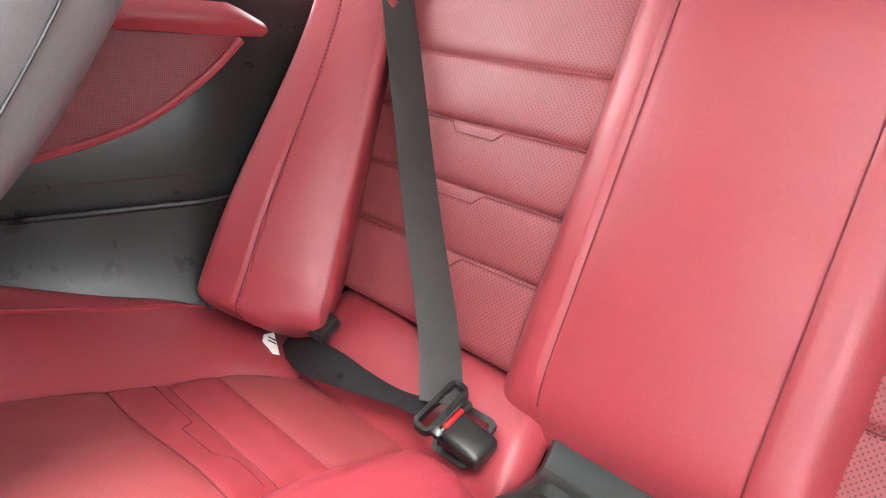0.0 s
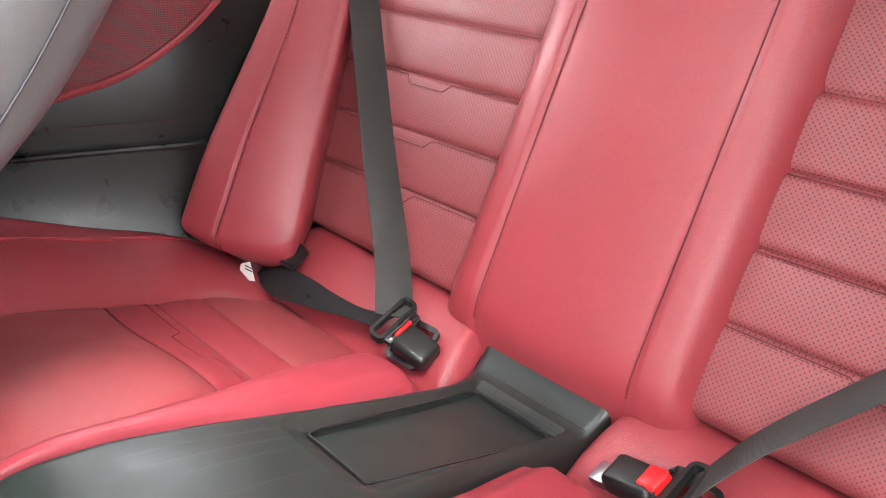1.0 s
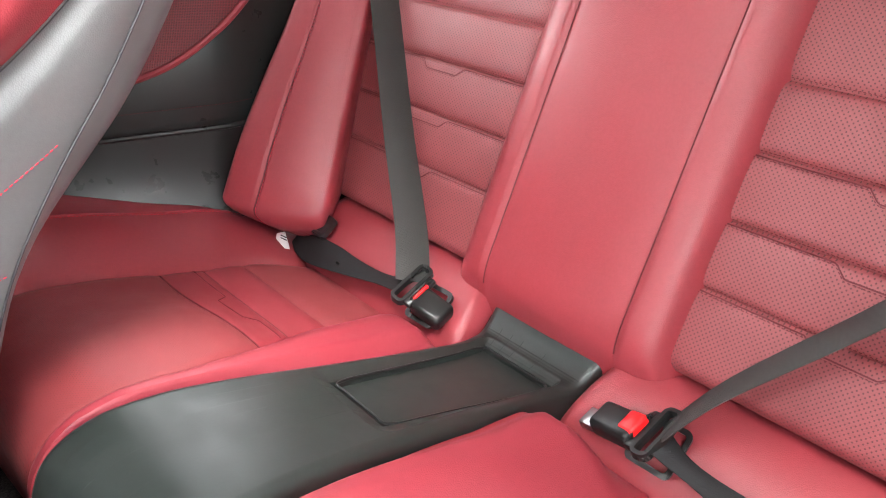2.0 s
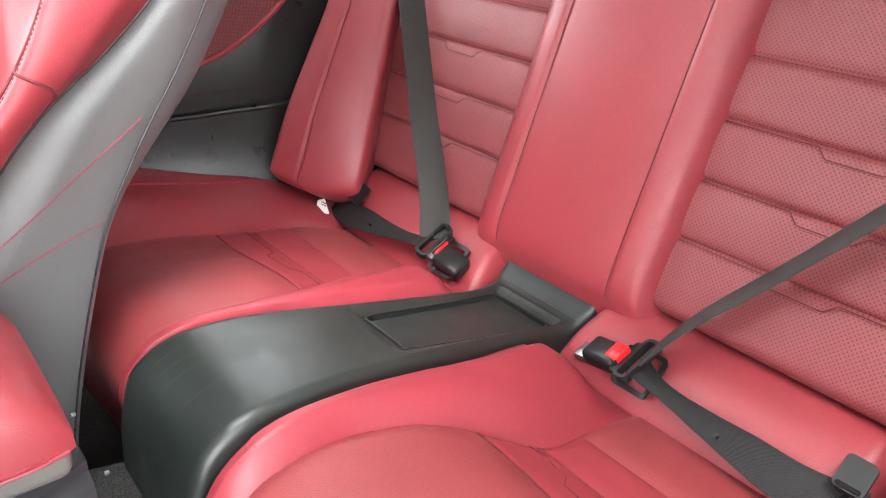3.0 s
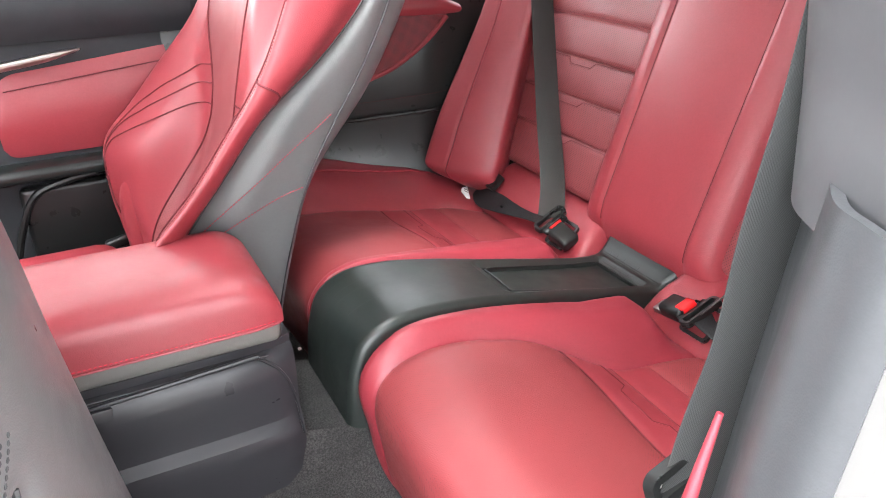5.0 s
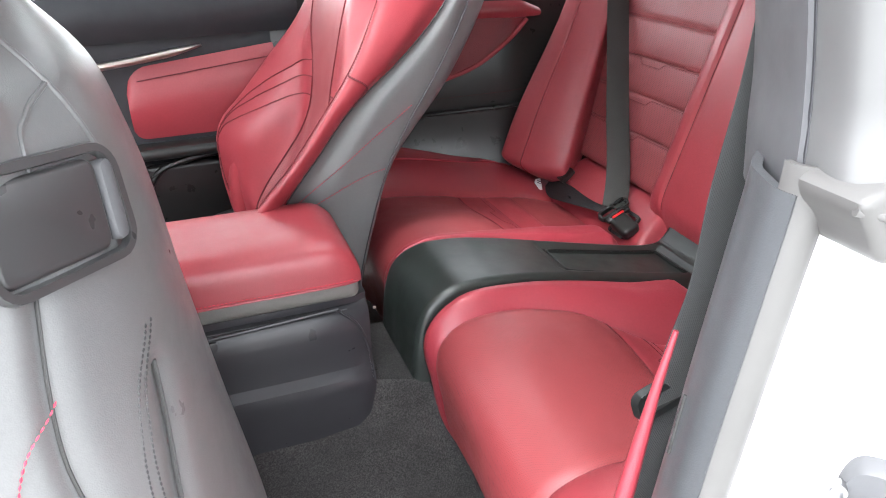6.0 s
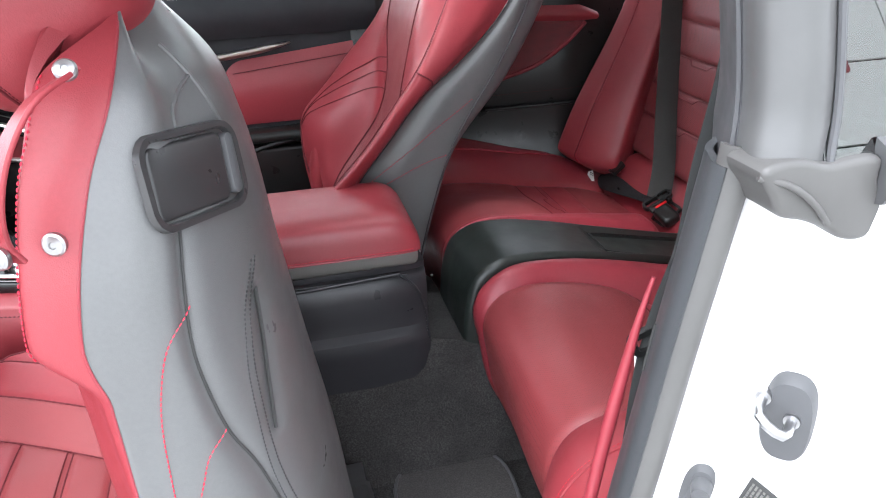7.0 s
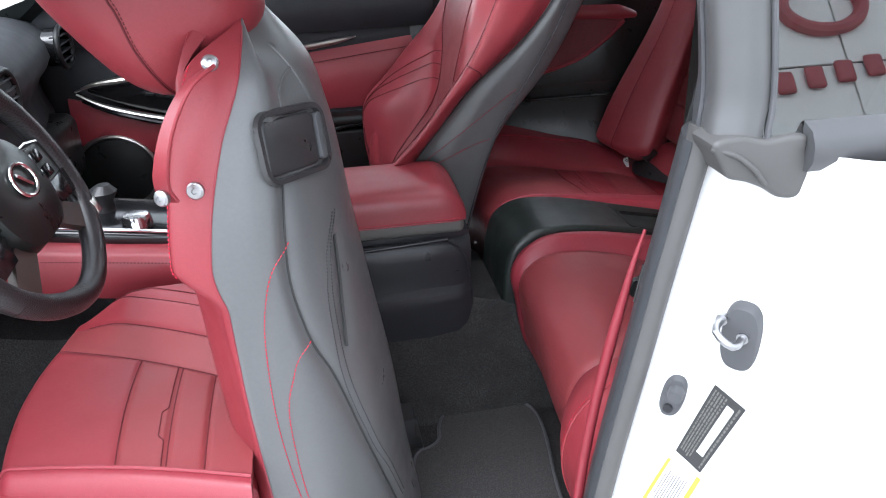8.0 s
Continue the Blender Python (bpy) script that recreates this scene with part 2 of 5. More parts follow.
def ribbon(points, sides, width, thick=0.0013, n=60):
    """A strap along a curve; sides: the direction across it at each given point. Carries UVs for its weave."""
    pts = spline(points, n)
    sd = spline(sides, n)
    wd = hermite([(i / (len(width) - 1), w) for i, w in enumerate(width)]) if isinstance(width, tuple) else (lambda q: width)
    bm = bmesh.new()
    uv = bm.loops.layers.uv.new("UVMap")
    rows, s = [], 0.0
    for i in range(n):
        q, w = Vector(pts[i]), Vector(sd[i]).normalized()
        d = (Vector(pts[min(i + 1, n - 1)]) - Vector(pts[max(i - 1, 0)])).normalized()
        w = (w - d * w.dot(d)).normalized()
        up = w.cross(d) * thick / 2
        if i:
            s += (q - Vector(pts[i - 1])).length
        prof = [(-0.5, 0.3), (-0.46, 1), (0, 1.0), (0.46, 1), (0.5, 0.3), (0.5, -0.3), (0.46, -1), (0, -1), (-0.46, -1), (-0.5, -0.3)]
        rows.append(([bm.verts.new(q + w * wd(i / (n - 1)) * a + up * b) for a, b in prof], s, [a + 0.5 for a, _ in prof]))
    m = len(rows[0][0])
    for (a, sa, ua), (b, sb, _) in zip(rows, rows[1:]):
        for k in range(m):
            l = (k + 1) % m
            fc = bm.faces.new((a[k], a[l], b[l], b[k]))
            for lp, val in zip(fc.loops, ((ua[k], sa), (ua[l], sa), (ua[l], sb), (ua[k], sb))):
                lp[uv].uv = val
    bm.faces.new(rows[0][0][::-1])
    bm.faces.new(rows[-1][0])
    return bm


def rbox(c, size, bev=0.004, seg=3, turn=None, taper=None):
    bm = bmesh.new()
    bmesh.ops.create_cube(bm, size=1.0)
    for v in bm.verts:
        v.co = Vector((v.co.x * size[0], v.co.y * size[1], v.co.z * size[2]))
        if taper:
            k = 1 + taper * (v.co.z / size[2] - 0.5)
            v.co.x *= k
            v.co.y *= k
    bmesh.ops.bevel(bm, geom=list(bm.edges), offset=bev, segments=seg, profile=0.5, affect="EDGES")
    m = Matrix.Translation(c) @ (turn or Matrix())
    bmesh.ops.transform(bm, matrix=m, verts=bm.verts)
    return bm


def slab(outline, origin, ax, ay, depth, bev=0.002, seg=2):
    """A plate: a closed outline in the plane of ax and ay at origin, with its back depth behind along ax x ay."""
    o, ax, ay = Vector(origin), Vector(ax).normalized(), Vector(ay).normalized()
    n = ax.cross(ay).normalized()
    bm = bmesh.new()
    a = [bm.verts.new(o + ax * q[0] + ay * q[1]) for q in outline]
    f = bm.faces.new(a)
    g = bmesh.ops.extrude_face_region(bm, geom=[f])
    for v in g["geom"]:
        if isinstance(v, bmesh.types.BMVert):
            v.co -= n * depth
    bmesh.ops.recalc_face_normals(bm, faces=bm.faces)
    if bev:
        front = [e for e in bm.edges if all(abs((v.co - o).dot(n)) < 1e-6 for v in e.verts)]
        bmesh.ops.bevel(bm, geom=front, offset=bev, segments=seg, profile=0.5, affect="EDGES")
    return bm


def round_outline(w, h, r, n=6):
    out = []
    for cx, cy, a0 in ((w / 2 - r, h / 2 - r, 0), (-w / 2 + r, h / 2 - r, 90), (-w / 2 + r, -h / 2 + r, 180), (w / 2 - r, -h / 2 + r, 270)):
        for i in range(n + 1):
            a = radians(a0 + 90 * i / n)
            out.append((cx + r * math.cos(a), cy + r * math.sin(a)))
    return out


def bump1(t, c, w):
    """1 at c, falling smoothly to 0 at a distance w."""
    q = abs(t - c) / w
    return 0.0 if q >= 1 else (1 - q * q) ** 2


def step(t, a, b):
    q = min(max((t - a) / (b - a), 0.0), 1.0)
    return q * q * (3 - 2 * q)


# ---- the large structure: ground, car shell ----
def body_box(name, pts_front, pts_back, mat, parent, label=""):
    return part(name, loft([pts_front, pts_back]), mat, parent, label)


ground = finish("ground", sheet(lambda u, v: (-600 + 1200 * u, -600 + 1200 * v, 0.0), 3, 3), concrete)
tagged(ground, "pale grey concrete yard under the parked car", "ground", kind="structure")

car_body = thing("car_body", "white two-door car body with its driver door standing open", "car", kind="structure")


def floor_height(x, y):
    tunnel = 0.24 * (1 - step(abs(y), 0.095, 0.145))
    return 0.265 + tunnel * (0.95 + 0.15 * step(x, -0.5, -0.7)) + 0.06 * step(x, -1.35, -1.7)


car_floor = part("floor", sheet(lambda u, v: (-1.75 + 1.95 * u, -0.74 + 1.48 * v, floor_height(-1.75 + 1.95 * u, -0.74 + 1.48 * v)), 60, 110, 0.02),
                 carpet, None)
tagged(car_floor, "dark charcoal pile carpet over the floor and tunnel", "carpet", kind="structure")


def roof_fn(u, v):
    x, y = -1.16 + 1.56 * u, -0.62 + 1.24 * v
    return (x, y, 1.385 - 0.07 * (y / 0.62) ** 2 - 0.09 * ((x + 0.25) / 0.7) ** 2)


# an unseen roof opening, added only to brighten the cabin from above
LIGHT_GAP = (0.282, 0.506, 0.28, 0.72)


def roof_sheet(lift, thick):
    """The roof as one sheet with the added light opening left out."""
    u0, u1, v0, v1 = LIGHT_GAP
    bm = bmesh.new()
    for a, b, c, d in ((0, u0, 0, 1), (u1, 1, 0, 1), (u0, u1, 0, v0), (u0, u1, v1, 1)):
        grid_mesh([[Vector(roof_fn(u, v)) + Vector((0, 0, lift)) for v in np.linspace(c, d, 9)] for u in np.linspace(a, b, 9)], thick, bm)
    return bm


part("roof", roof_sheet(0.03, 0.012), car_paint, car_body)
gap_pane = part("light_gap_pane", sheet(lambda u, v: Vector(roof_fn(LIGHT_GAP[0] + (LIGHT_GAP[1] - LIGHT_GAP[0]) * u, LIGHT_GAP[2] + (LIGHT_GAP[3] - LIGHT_GAP[2]) * v)) + Vector((0, 0, 0.03)), 10, 10, 0.005), glass, car_body, "clear glass pane in a roof opening added to let light in")
gap_pane.visible_shadow = False
lining = part("ceiling", roof_sheet(0.0, 0.012), headliner, None)
tagged(lining, "pale grey cloth roof lining", "ceiling", kind="structure")
# outer skin: far side, tail, nose and sill
part("far_side_skin", sheet(lambda u, v: (-1.9 + 3.4 * u, 0.90 - 0.10 * v**3, 0.25 + 0.70 * v), 12, 10, 0.01), car_paint, car_body)
part("tail_skin", sheet(lambda u, v: (0.9 + 0.5 * u, -0.8 + 1.6 * v, 1.0 - 0.02 * u), 4, 6, 0.01), car_paint, car_body)
part("parcel_shelf", sheet(lambda u, v: (0.22 + 0.7 * u, -0.62 + 1.24 * v, 1.02 - 0.02 * u), 4, 6, 0.01), black_soft, car_body)
part("sill", rbox((-1.0, -0.79, 0.27), (1.1, 0.16, 0.12), 0.02), car_paint, car_body)
part("bonnet", sheet(lambda u, v: (-2.9 + 1.2 * u, -0.8 + 1.6 * v, 0.85 + 0.12 * u), 4, 6, 0.01), car_paint, car_body)
part("front_pillar", tube(spline([(-1.75, -0.72, 0.95), (-1.35, -0.66, 1.17), (-0.95, -0.60, 1.30)], 12), 0.04), black_soft, car_body)
part("front_pillar", tube(spline([(-1.80, 0.71, 0.91), (-1.62, 0.70, 1.00), (-1.50, 0.69, 1.085), (-1.25, 0.65, 1.20), (-0.95, 0.60, 1.30)], 20), 0.058), black_soft, car_body)
part("rear_pillar", tube(spline([(0.95, 0.70, 0.98), (0.60, 0.66, 1.15), (0.30, 0.60, 1.27)], 12), 0.06), car_paint, car_body)
part("rear_pillar", tube(spline([(0.95, -0.70, 0.98), (0.60, -0.66, 1.15), (0.30, -0.60, 1.27)], 12), 0.06), car_paint, car_body)
part("firewall", rbox((-1.80, 0, 0.62), (0.04, 1.46, 0.7), 0.01), black_soft, car_body)
part("rear_bulkhead", rbox((0.27, 0, 0.62), (0.03, 1.3, 0.76), 0.01), black_soft, car_body)
part("far_window_rail", tube([(-1.2, 0.66, 1.22), (-0.9, 0.63, 1.275), (0.1, 0.62, 1.27), (0.4, 0.63, 1.2)], 0.025), black_soft, car_body)

# ---- rear seats ----
BX, BZ = 0.342, 0.94


def back_at(y, s, d):
    return Vector((s * BX - BZ * d, y, 0.62 + s * BZ + BX * d))


LINES = (-0.004, 0.095, 0.169, 0.243, 0.318, 0.60)


def wide(s):
    return 0.47 + 0.072 * max(s, 0) / 0.32


def insert_depth(y, s):
    i = max(k for k in range(5) if s >= LINES[k] - 1e-9)
    q = (s - LINES[i]) / (LINES[i + 1] - LINES[i])
    puff = (1 - abs(2 * q - 1) ** 12) * 0.0050 + (1 - (2 * q - 1) ** 2) * 0.0018
    if i == 4:
        puff = (1 - (1 - min(q * 3.4, 1)) ** 9) * 0.0062
    e = min(y - 0.135, wide(s) - y) / 0.04
    puff -= 0.022 * (1 - math.sqrt(1 - (1 - min(max((s + 0.004) / 0.020, 0), 1)) ** 2))
    return -0.014 + puff + 0.006 * (1 - (1 - min(max(e, 0), 1)) ** 3)


WING = ((0.47, -0.03), (0.425, 0.012), (0.398, 0.045), (0.404, 0.066), (0.434, 0.096), (0.470, 0.124), (0.498, 0.142), (0.520, 0.148), (0.541, 0.118), (0.560, 0.0))
wing_curve = hermite([(i / 9, q) for i, q in enumerate(WING)])


def wing_at(u, s, m, lift=0.0):
    y, d = wing_curve(u)
    k = 1 - 0.30 * step(s, -0.02, 0.34)
    groove = 0.003 * bump1(u, 5 / 9, 0.014)
    # the lower end rounds off, the inner lobe a little higher than the outer one
    end = -0.080 + 0.026 * (1 - step(u, 0.25, 0.55))
    w = min(max((s - end) / 0.030, 0.0), 1.0)
    low = 0.30 + 0.70 * math.sqrt(1 - (1 - w) ** 2)
    h = max(s, 0) / 0.32
    if y > 0.404:
        y = 0.404 + (y - 0.404) * (1 - 0.42 * min(h, 1.3))
    if m < 0:
        y += 0.035 + 0.045 * (1 - step(s, 0.02, 0.25))
    return back_at(m * (y + 0.072 * h), s, (d * k - groove) * low + lift)


CUSH = ((-0.03, 0.505), (-0.08, 0.528), (-0.25, 0.555), (-0.40, 0.583), (-0.48, 0.586), (-0.525, 0.565), (-0.546, 0.51), (-0.537, 0.43), (-0.500, 0.345))
cush_pts = spline(CUSH, 200)


def cush_base(v):
    i = min(max(v, 0.0), 1.0) * 199
    a = min(int(i), 198)
    p = cush_pts[a] + (cush_pts[a + 1] - cush_pts[a]) * (i - a)
    d = cush_pts[min(a + 2, 199)] - cush_pts[max(a - 1, 0)]
    d = d / np.linalg.norm(d)
    return p, (d[1], -d[0])


def v_of_x(x):
    return min(range(200), key=lambda i: abs(cush_pts[i][0] - x) if i < 120 else 9) / 199


SEAM_V = [0.0, v_of_x(-0.172), v_of_x(-0.232), v_of_x(-0.300), 1.0]


console_half = hermite([(-0.60, 0.092), (-0.55, 0.091), (-0.45, 0.086), (-0.36, 0.079), (-0.28, 0.074), (-0.15, 0.071), (-0.06, 0.074), (-0.02, 0.084), (0.02, 0.095), (0.06, 0.097)])


def border_edge(v):
    x = cush_base(v)[0][0] if v < 0.6 else -0.5
    return 0.130 + 0.016 * step(x, -0.43, -0.34) + 0.066 * step(x, -0.37, -0.20)


def crease_y(v):
    """Where the insert meets the raised outer edge; it draws in towards the rear corner."""
    x = cush_base(v)[0][0] if v < 0.6 else -0.5
    return 0.440 - 0.035 * step(x, -0.18, -0.07)


def inner_y(v):
    """The cushion's edge beside the console."""
    x = cush_base(v)[0][0] if v < 0.6 else -0.55
    return console_half(x) + 0.004


def cush_height(y, v):
    b, c, y0 = border_edge(v), crease_y(v), inner_y(v)
    x = cush_base(v)[0][0] if v < 0.6 else -0.5
    crown = 0.029 * (1 - step(x, -0.36, -0.20)) - 0.040 * step(v, 0.60, 0.80)
    k = 1 - step(x, -0.14, -0.075)
    if y < b:
        q = (b - y) / (b - y0)
        top = (0.024 + 0.026 * step(x, -0.36, -0.22)) * k * (1 - 0.75 * step(v, 0.56, 0.76))
        h = crown + top * math.sin(min(q / 0.62, 1) * math.pi / 2) ** 1.1 - 0.016 * step(q, 0.78, 1.0) * k
    else:
        h = crown * (1 - step(y, 0.20, 0.40))
    if y > c:
        q = min((y - c) / 0.125, 1.0)
        h += (0.050 * math.sin(q * math.pi / 2) ** 0.8) * (1 - 0.45 * step(v, 0.70, 1.0)) * (0.55 + 0.45 * step(x, -0.06, -0.20))
    h -= 0.0016 * bump1(y, b, 0.004) + 0.0040 * bump1(y, c, 0.008)
    if b < y < c:
        # the padding between the cross seams
        i = max(n for n in range(4) if v >= SEAM_V[n] - 1e-9)
        v0, v1 = SEAM_V[i], SEAM_V[i + 1]
        q = min((v - v0) / 0.025 if i else 1.0, (v1 - v) / 0.025 if i < 3 else 1.0, 1.0)
        e = min((y - b) / 0.02, (c - y) / 0.02, 1.0)
        h += 0.0035 * (1 - (1 - max(q, 0)) ** 3) * (1 - (1 - e) ** 3)
    return h


def cush_at(y, v, m, extra=0.0):
    p, n = cush_base(v)
    h = cush_height(y, v) + extra
    return Vector((p[0] + n[0] * h, m * y, p[1] + n[1] * h))


def notch_line(y0, y1, ya, yb, step_by):
    """A straight seam and, beside it, one with a shallow tab between ya and yb."""
    a = [(y0 + (y1 - y0) * i / 40, 0.0) for i in range(41)]
    b = []
    for i in range(121):
        y = y0 + (y1 - y0) * i / 120
        o = 0.006 + step_by * min(max((y - ya) / 0.012, 0), 1) * min(max((yb - y) / 0.012, 0), 1)
        b.append((y, o))
    return a, b


def rear_seat(m, label):
    seat = thing("rear_bucket_seat", label, "car seat", "rear seats", at=(-0.3, m * 0.35, 0.27))
    for i in range(5):
        s0, s1 = LINES[i], LINES[i + 1]
        
        def fn(u, v):
            s = s0 + (s1 - s0) * v
            y = 0.135 + (wide(s) + 0.05 - 0.135) * u
            return back_at(m * y, s, insert_depth(y, min(s, s1 - 1e-6)))

        part("backrest_panel", sheet(fn, 26, 26 if i < 4 else 60, 0.03), red_fine, seat, "perforated red leather panel")
    for k in (1, 2, 3):
        a, b = notch_line(0.150, wide(LINES[k]) + 0.03, 0.268, 0.352, 0.0115)
        s = LINES[k]
        bm = stitches([back_at(m * y, s + 0.002, insert_depth(y, s + 0.002) + 0.0008) for y, o in a], 0.003, 0.0016, 0.00045)
        stitches([back_at(m * y, s - o, insert_depth(y, s - o) + 0.0008) for y, o in b], 0.003, 0.0016, 0.00045, bm)
        part("stitching", bm, thread_dark, seat)
        part("seam", tube([back_at(m * y, s - o + 0.0022, insert_depth(y, s - o + 0.0022)) for y, o in b], 0.0008, 6), thread_dark, seat)
    part("stitching", stitches([back_at(m * y, LINES[4] + 0.003, insert_depth(y, LINES[4] + 0.003) + 0.0008) for y in np.linspace(0.15, 0.56, 40)], 0.003, 0.0016, 0.0004), thread_dark, seat)
    part("backing", sheet(lambda u, v: back_at(m * (0.10 + 0.49 * u), -0.12 + 0.70 * v, -0.055), 6, 6, 0.01), black_soft, seat)
    part("side_bolster", sheet(lambda u, v: wing_at(u, -0.080 + 0.682 * v**1.25, m), 110, 80, 0.01, (-1, -m * 0.6, 0.3)), red_leather, seat, "raised red leather side bolster")
    ws = 5 / 9
    part("seam", tube([wing_at(ws, s, m, 0.001) for s in np.linspace(-0.074, 0.58, 90)], 0.0013, 6), thread_dark, seat)
    part("stitching", stitches([wing_at(ws - 0.013, s, m, 0.0012) for s in np.linspace(-0.074, 0.58, 120)], 0.0036, 0.0018, 0.0006), thread_red, seat)

    def roll(u, v):
        y0 = console_half(0.030 - 0.110 * v) + 0.002
        y = y0 + (0.470 - y0) * u
        a = Vector((0.028, m * y, 0.606))
        b = Vector((-0.080, m * y, 0.512))
        k = math.sin(math.pi * min(max(v, 0), 1)) ** 0.55
        w = min((y - y0) / 0.022, 1.0)
        fall = 1 - math.sqrt(max(1 - (1 - w) ** 2, 0))
        o = min((0.475 - y) / 0.035, 1.0)
        return a.lerp(b, v) + Vector((-0.67, 0, 0.74)) * (0.026 * k * max(o, 0) ** 0.5 - 0.012 * (1 - o) - 0.030 * fall)

    part("lower_roll", sheet(roll, 60, 20, 0.02), red_leather, seat, "padded red leather roll below the backrest")
    for i in range(4):
        v0, v1 = SEAM_V[i], SEAM_V[i + 1]

        def fn(u, v):
            vv = v0 + (v1 - v0) * v
            y = border_edge(vv) + (crease_y(vv) - border_edge(vv)) * u
            return cush_at(y, min(vv, v1 - 1e-6), m)

        part("cushion_panel", sheet(fn, 34, 18 if i < 3 else 50, 0.02), red_leather if i in (1, 2) else red_seat, seat,
             "plain red leather band" if i in (1, 2) else "finely perforated red leather panel")
    a, b = notch_line(0.205, 0.44, 0.255, 0.34, -0.02)
    va = SEAM_V[2]
    part("seam", tube([cush_at(y, va + 0.003, m, 0.0) for y, o in a], 0.0008, 6), thread_dark, seat)
    tab = [cush_at(y, va + 0.02 + 0.02 * min(max((y - 0.255) / 0.012, 0), 1) * min(max((0.34 - y) / 0.012, 0), 1), m, 0.0002) for y in np.linspace(0.205, 0.44, 120)]
    part("seam", tube(tab, 0.0007, 6), thread_dark, seat)
    part("inner_border", sheet(lambda u, v: cush_at(inner_y(0.04 + 0.96 * v) + (border_edge(0.04 + 0.96 * v) - inner_y(0.04 + 0.96 * v)) * u, 0.04 + 0.96 * v, m), 30, 100, 0.015), red_deep, seat, "smooth red leather border beside the console")
    part("outer_bolster", sheet(lambda u, v: cush_at(crease_y(0.02 + 0.98 * v) + (0.645 - crease_y(0.02 + 0.98 * v)) * u, 0.02 + 0.98 * v, m), 34, 80, 0.02), red_leather, seat, "raised red leather outer cushion edge")
    part("piping", tube([cush_at(0.548, v, m, 0.001) for v in np.linspace(0.06, 0.95, 80)], 0.0018, 6), red_leather, seat)
    part("stitching", stitches([cush_at(0.542, v, m, 0.0015) for v in np.linspace(0.06, 0.95, 90)], 0.0036, 0.0018, 0.0005), thread_red, seat)
    part("seam", tube([cush_at(border_edge(v), v, m, 0.0) for v in np.linspace(0.2, 0.97, 120)], 0.0008, 6), red_deep, seat)
    part("seam", tube([cush_at(y, SEAM_V[3], m, 0.0008) for y in np.linspace(border_edge(SEAM_V[3]) + 0.002, 0.438, 40)], 0.0011, 6), thread_dark, seat)
    return seat


rear_seat(1, "red leather rear bucket seat beside the far quarter panel")
rear_seat(-1, "red leather rear bucket seat behind the driver seat")


def centre_depth(y, s):
    a = abs(y)
    if a < 0.101:
        d = 0.020 + 0.004 * (1 - (a / 0.101) ** 2)
    else:
        q = (a - 0.101) / 0.066
        d = 0.024 * math.sqrt(max(1 - q**2.6, 0)) - 0.035 * q**4
    d -= 0.0045 * bump1(a, 0.101, 0.005)
    return d * step(s, -0.075, 0.03) - 0.02 * (1 - step(s, -0.06, 0.0))


centre = thing("rear_centre_backrest", "smooth red leather centre backrest between the two rear seats", "car seat", at=(0.0, 0, 0.62))
ys = np.unique(np.r_[np.linspace(-0.167, 0.167, 68), [-0.101, 0.101]])
part("upholstery", grid_mesh([[back_at(y, s, centre_depth(y, s)) for s in np.linspace(-0.05, 0.60, 70)] for y in ys], 0.02), red_leather, centre)
for sy in (-1, 1):
    part("seam", tube([back_at(sy * 0.101, s, centre_depth(0.101, s) + 0.0004) for s in np.linspace(-0.01, 0.58, 90)], 0.0009, 6), thread_dark, centre)

# ---- rear console between the seats ----
CONS = ((-0.573, 0.40), (-0.568, 0.50), (-0.560, 0.575), (-0.543, 0.618), (-0.505, 0.641), (-0.45, 0.645), (-0.38, 0.636), (-0.29, 0.617), (-0.20, 0.597), (-0.135, 0.582), (-0.06, 0.5675), (-0.035, 0.566), (-0.018, 0.576), (0.000, 0.594), (0.025, 0.606), (0.05, 0.618))
cons_pts = spline(CONS, 160)
cons_x = [p[0] for p in cons_pts]


def cons_at(v, y, drop):
    i = min(max(v, 0.0), 1.0) * 159
    a = min(int(i), 158)
    p = cons_pts[a] + (cons_pts[a + 1] - cons_pts[a]) * (i - a)
    d = cons_pts[min(a + 2, 159)] - cons_pts[max(a - 1, 0)]
    d = d / np.linalg.norm(d)
    return Vector((p[0] + d[1] * drop, y, p[1] - d[0] * drop))


def tray_edge(x):
    """Half the width of the tray's floor, which widens to the rear."""
    return 0.041 + 0.013 * (x + 0.285) / 0.25


def cons_fn(q, v):
    """q from -1 to 1 across: side, rounded shoulder, top."""
    x = cons_at(v, 0, 0).x
    w = console_half(x)
    a = abs(q)
    sg = 1 if q >= 0 else -1
    if a <= 0.70:
        y, drop = (w - 0.012) * a / 0.70, 0.0
        edge, brim = tray_edge(x), min(0.061, w - 0.013)
        along = min((x + 0.308) / 0.020, (-0.040 - x) / 0.013, 1.0)
        across = min(max((brim - y) / max(brim - edge, 0.004), 0.0), 1.0)
        along = max(along, 0.0)
        slope = 1 - min(math.hypot(1 - along, 1 - across), 1.0)
        drop = 0.0075 * slope + 0.0065 * step(slope, 0.90, 1.0)
    elif a <= 0.86:
        t = (a - 0.70) / 0.16 * math.pi / 2
        y, drop = w - 0.012 + 0.012 * math.sin(t), 0.012 - 0.012 * math.cos(t)
    else:
        t = (a - 0.86) / 0.14
        y, drop = w + 0.016 * t, 0.012 + 0.115 * t
    return cons_at(v, sg * y, drop)


rear_console = thing("rear_console", "black grained rear console with a shallow lidless tray", "console", at=(-0.3, 0, 0.45))
qs = np.unique(np.r_[np.linspace(-1, 1, 81), np.linspace(-0.70, 0.70, 161)])
vs = np.unique(np.r_[np.linspace(0, 1, 200), np.linspace(0.48, 0.86, 200)])
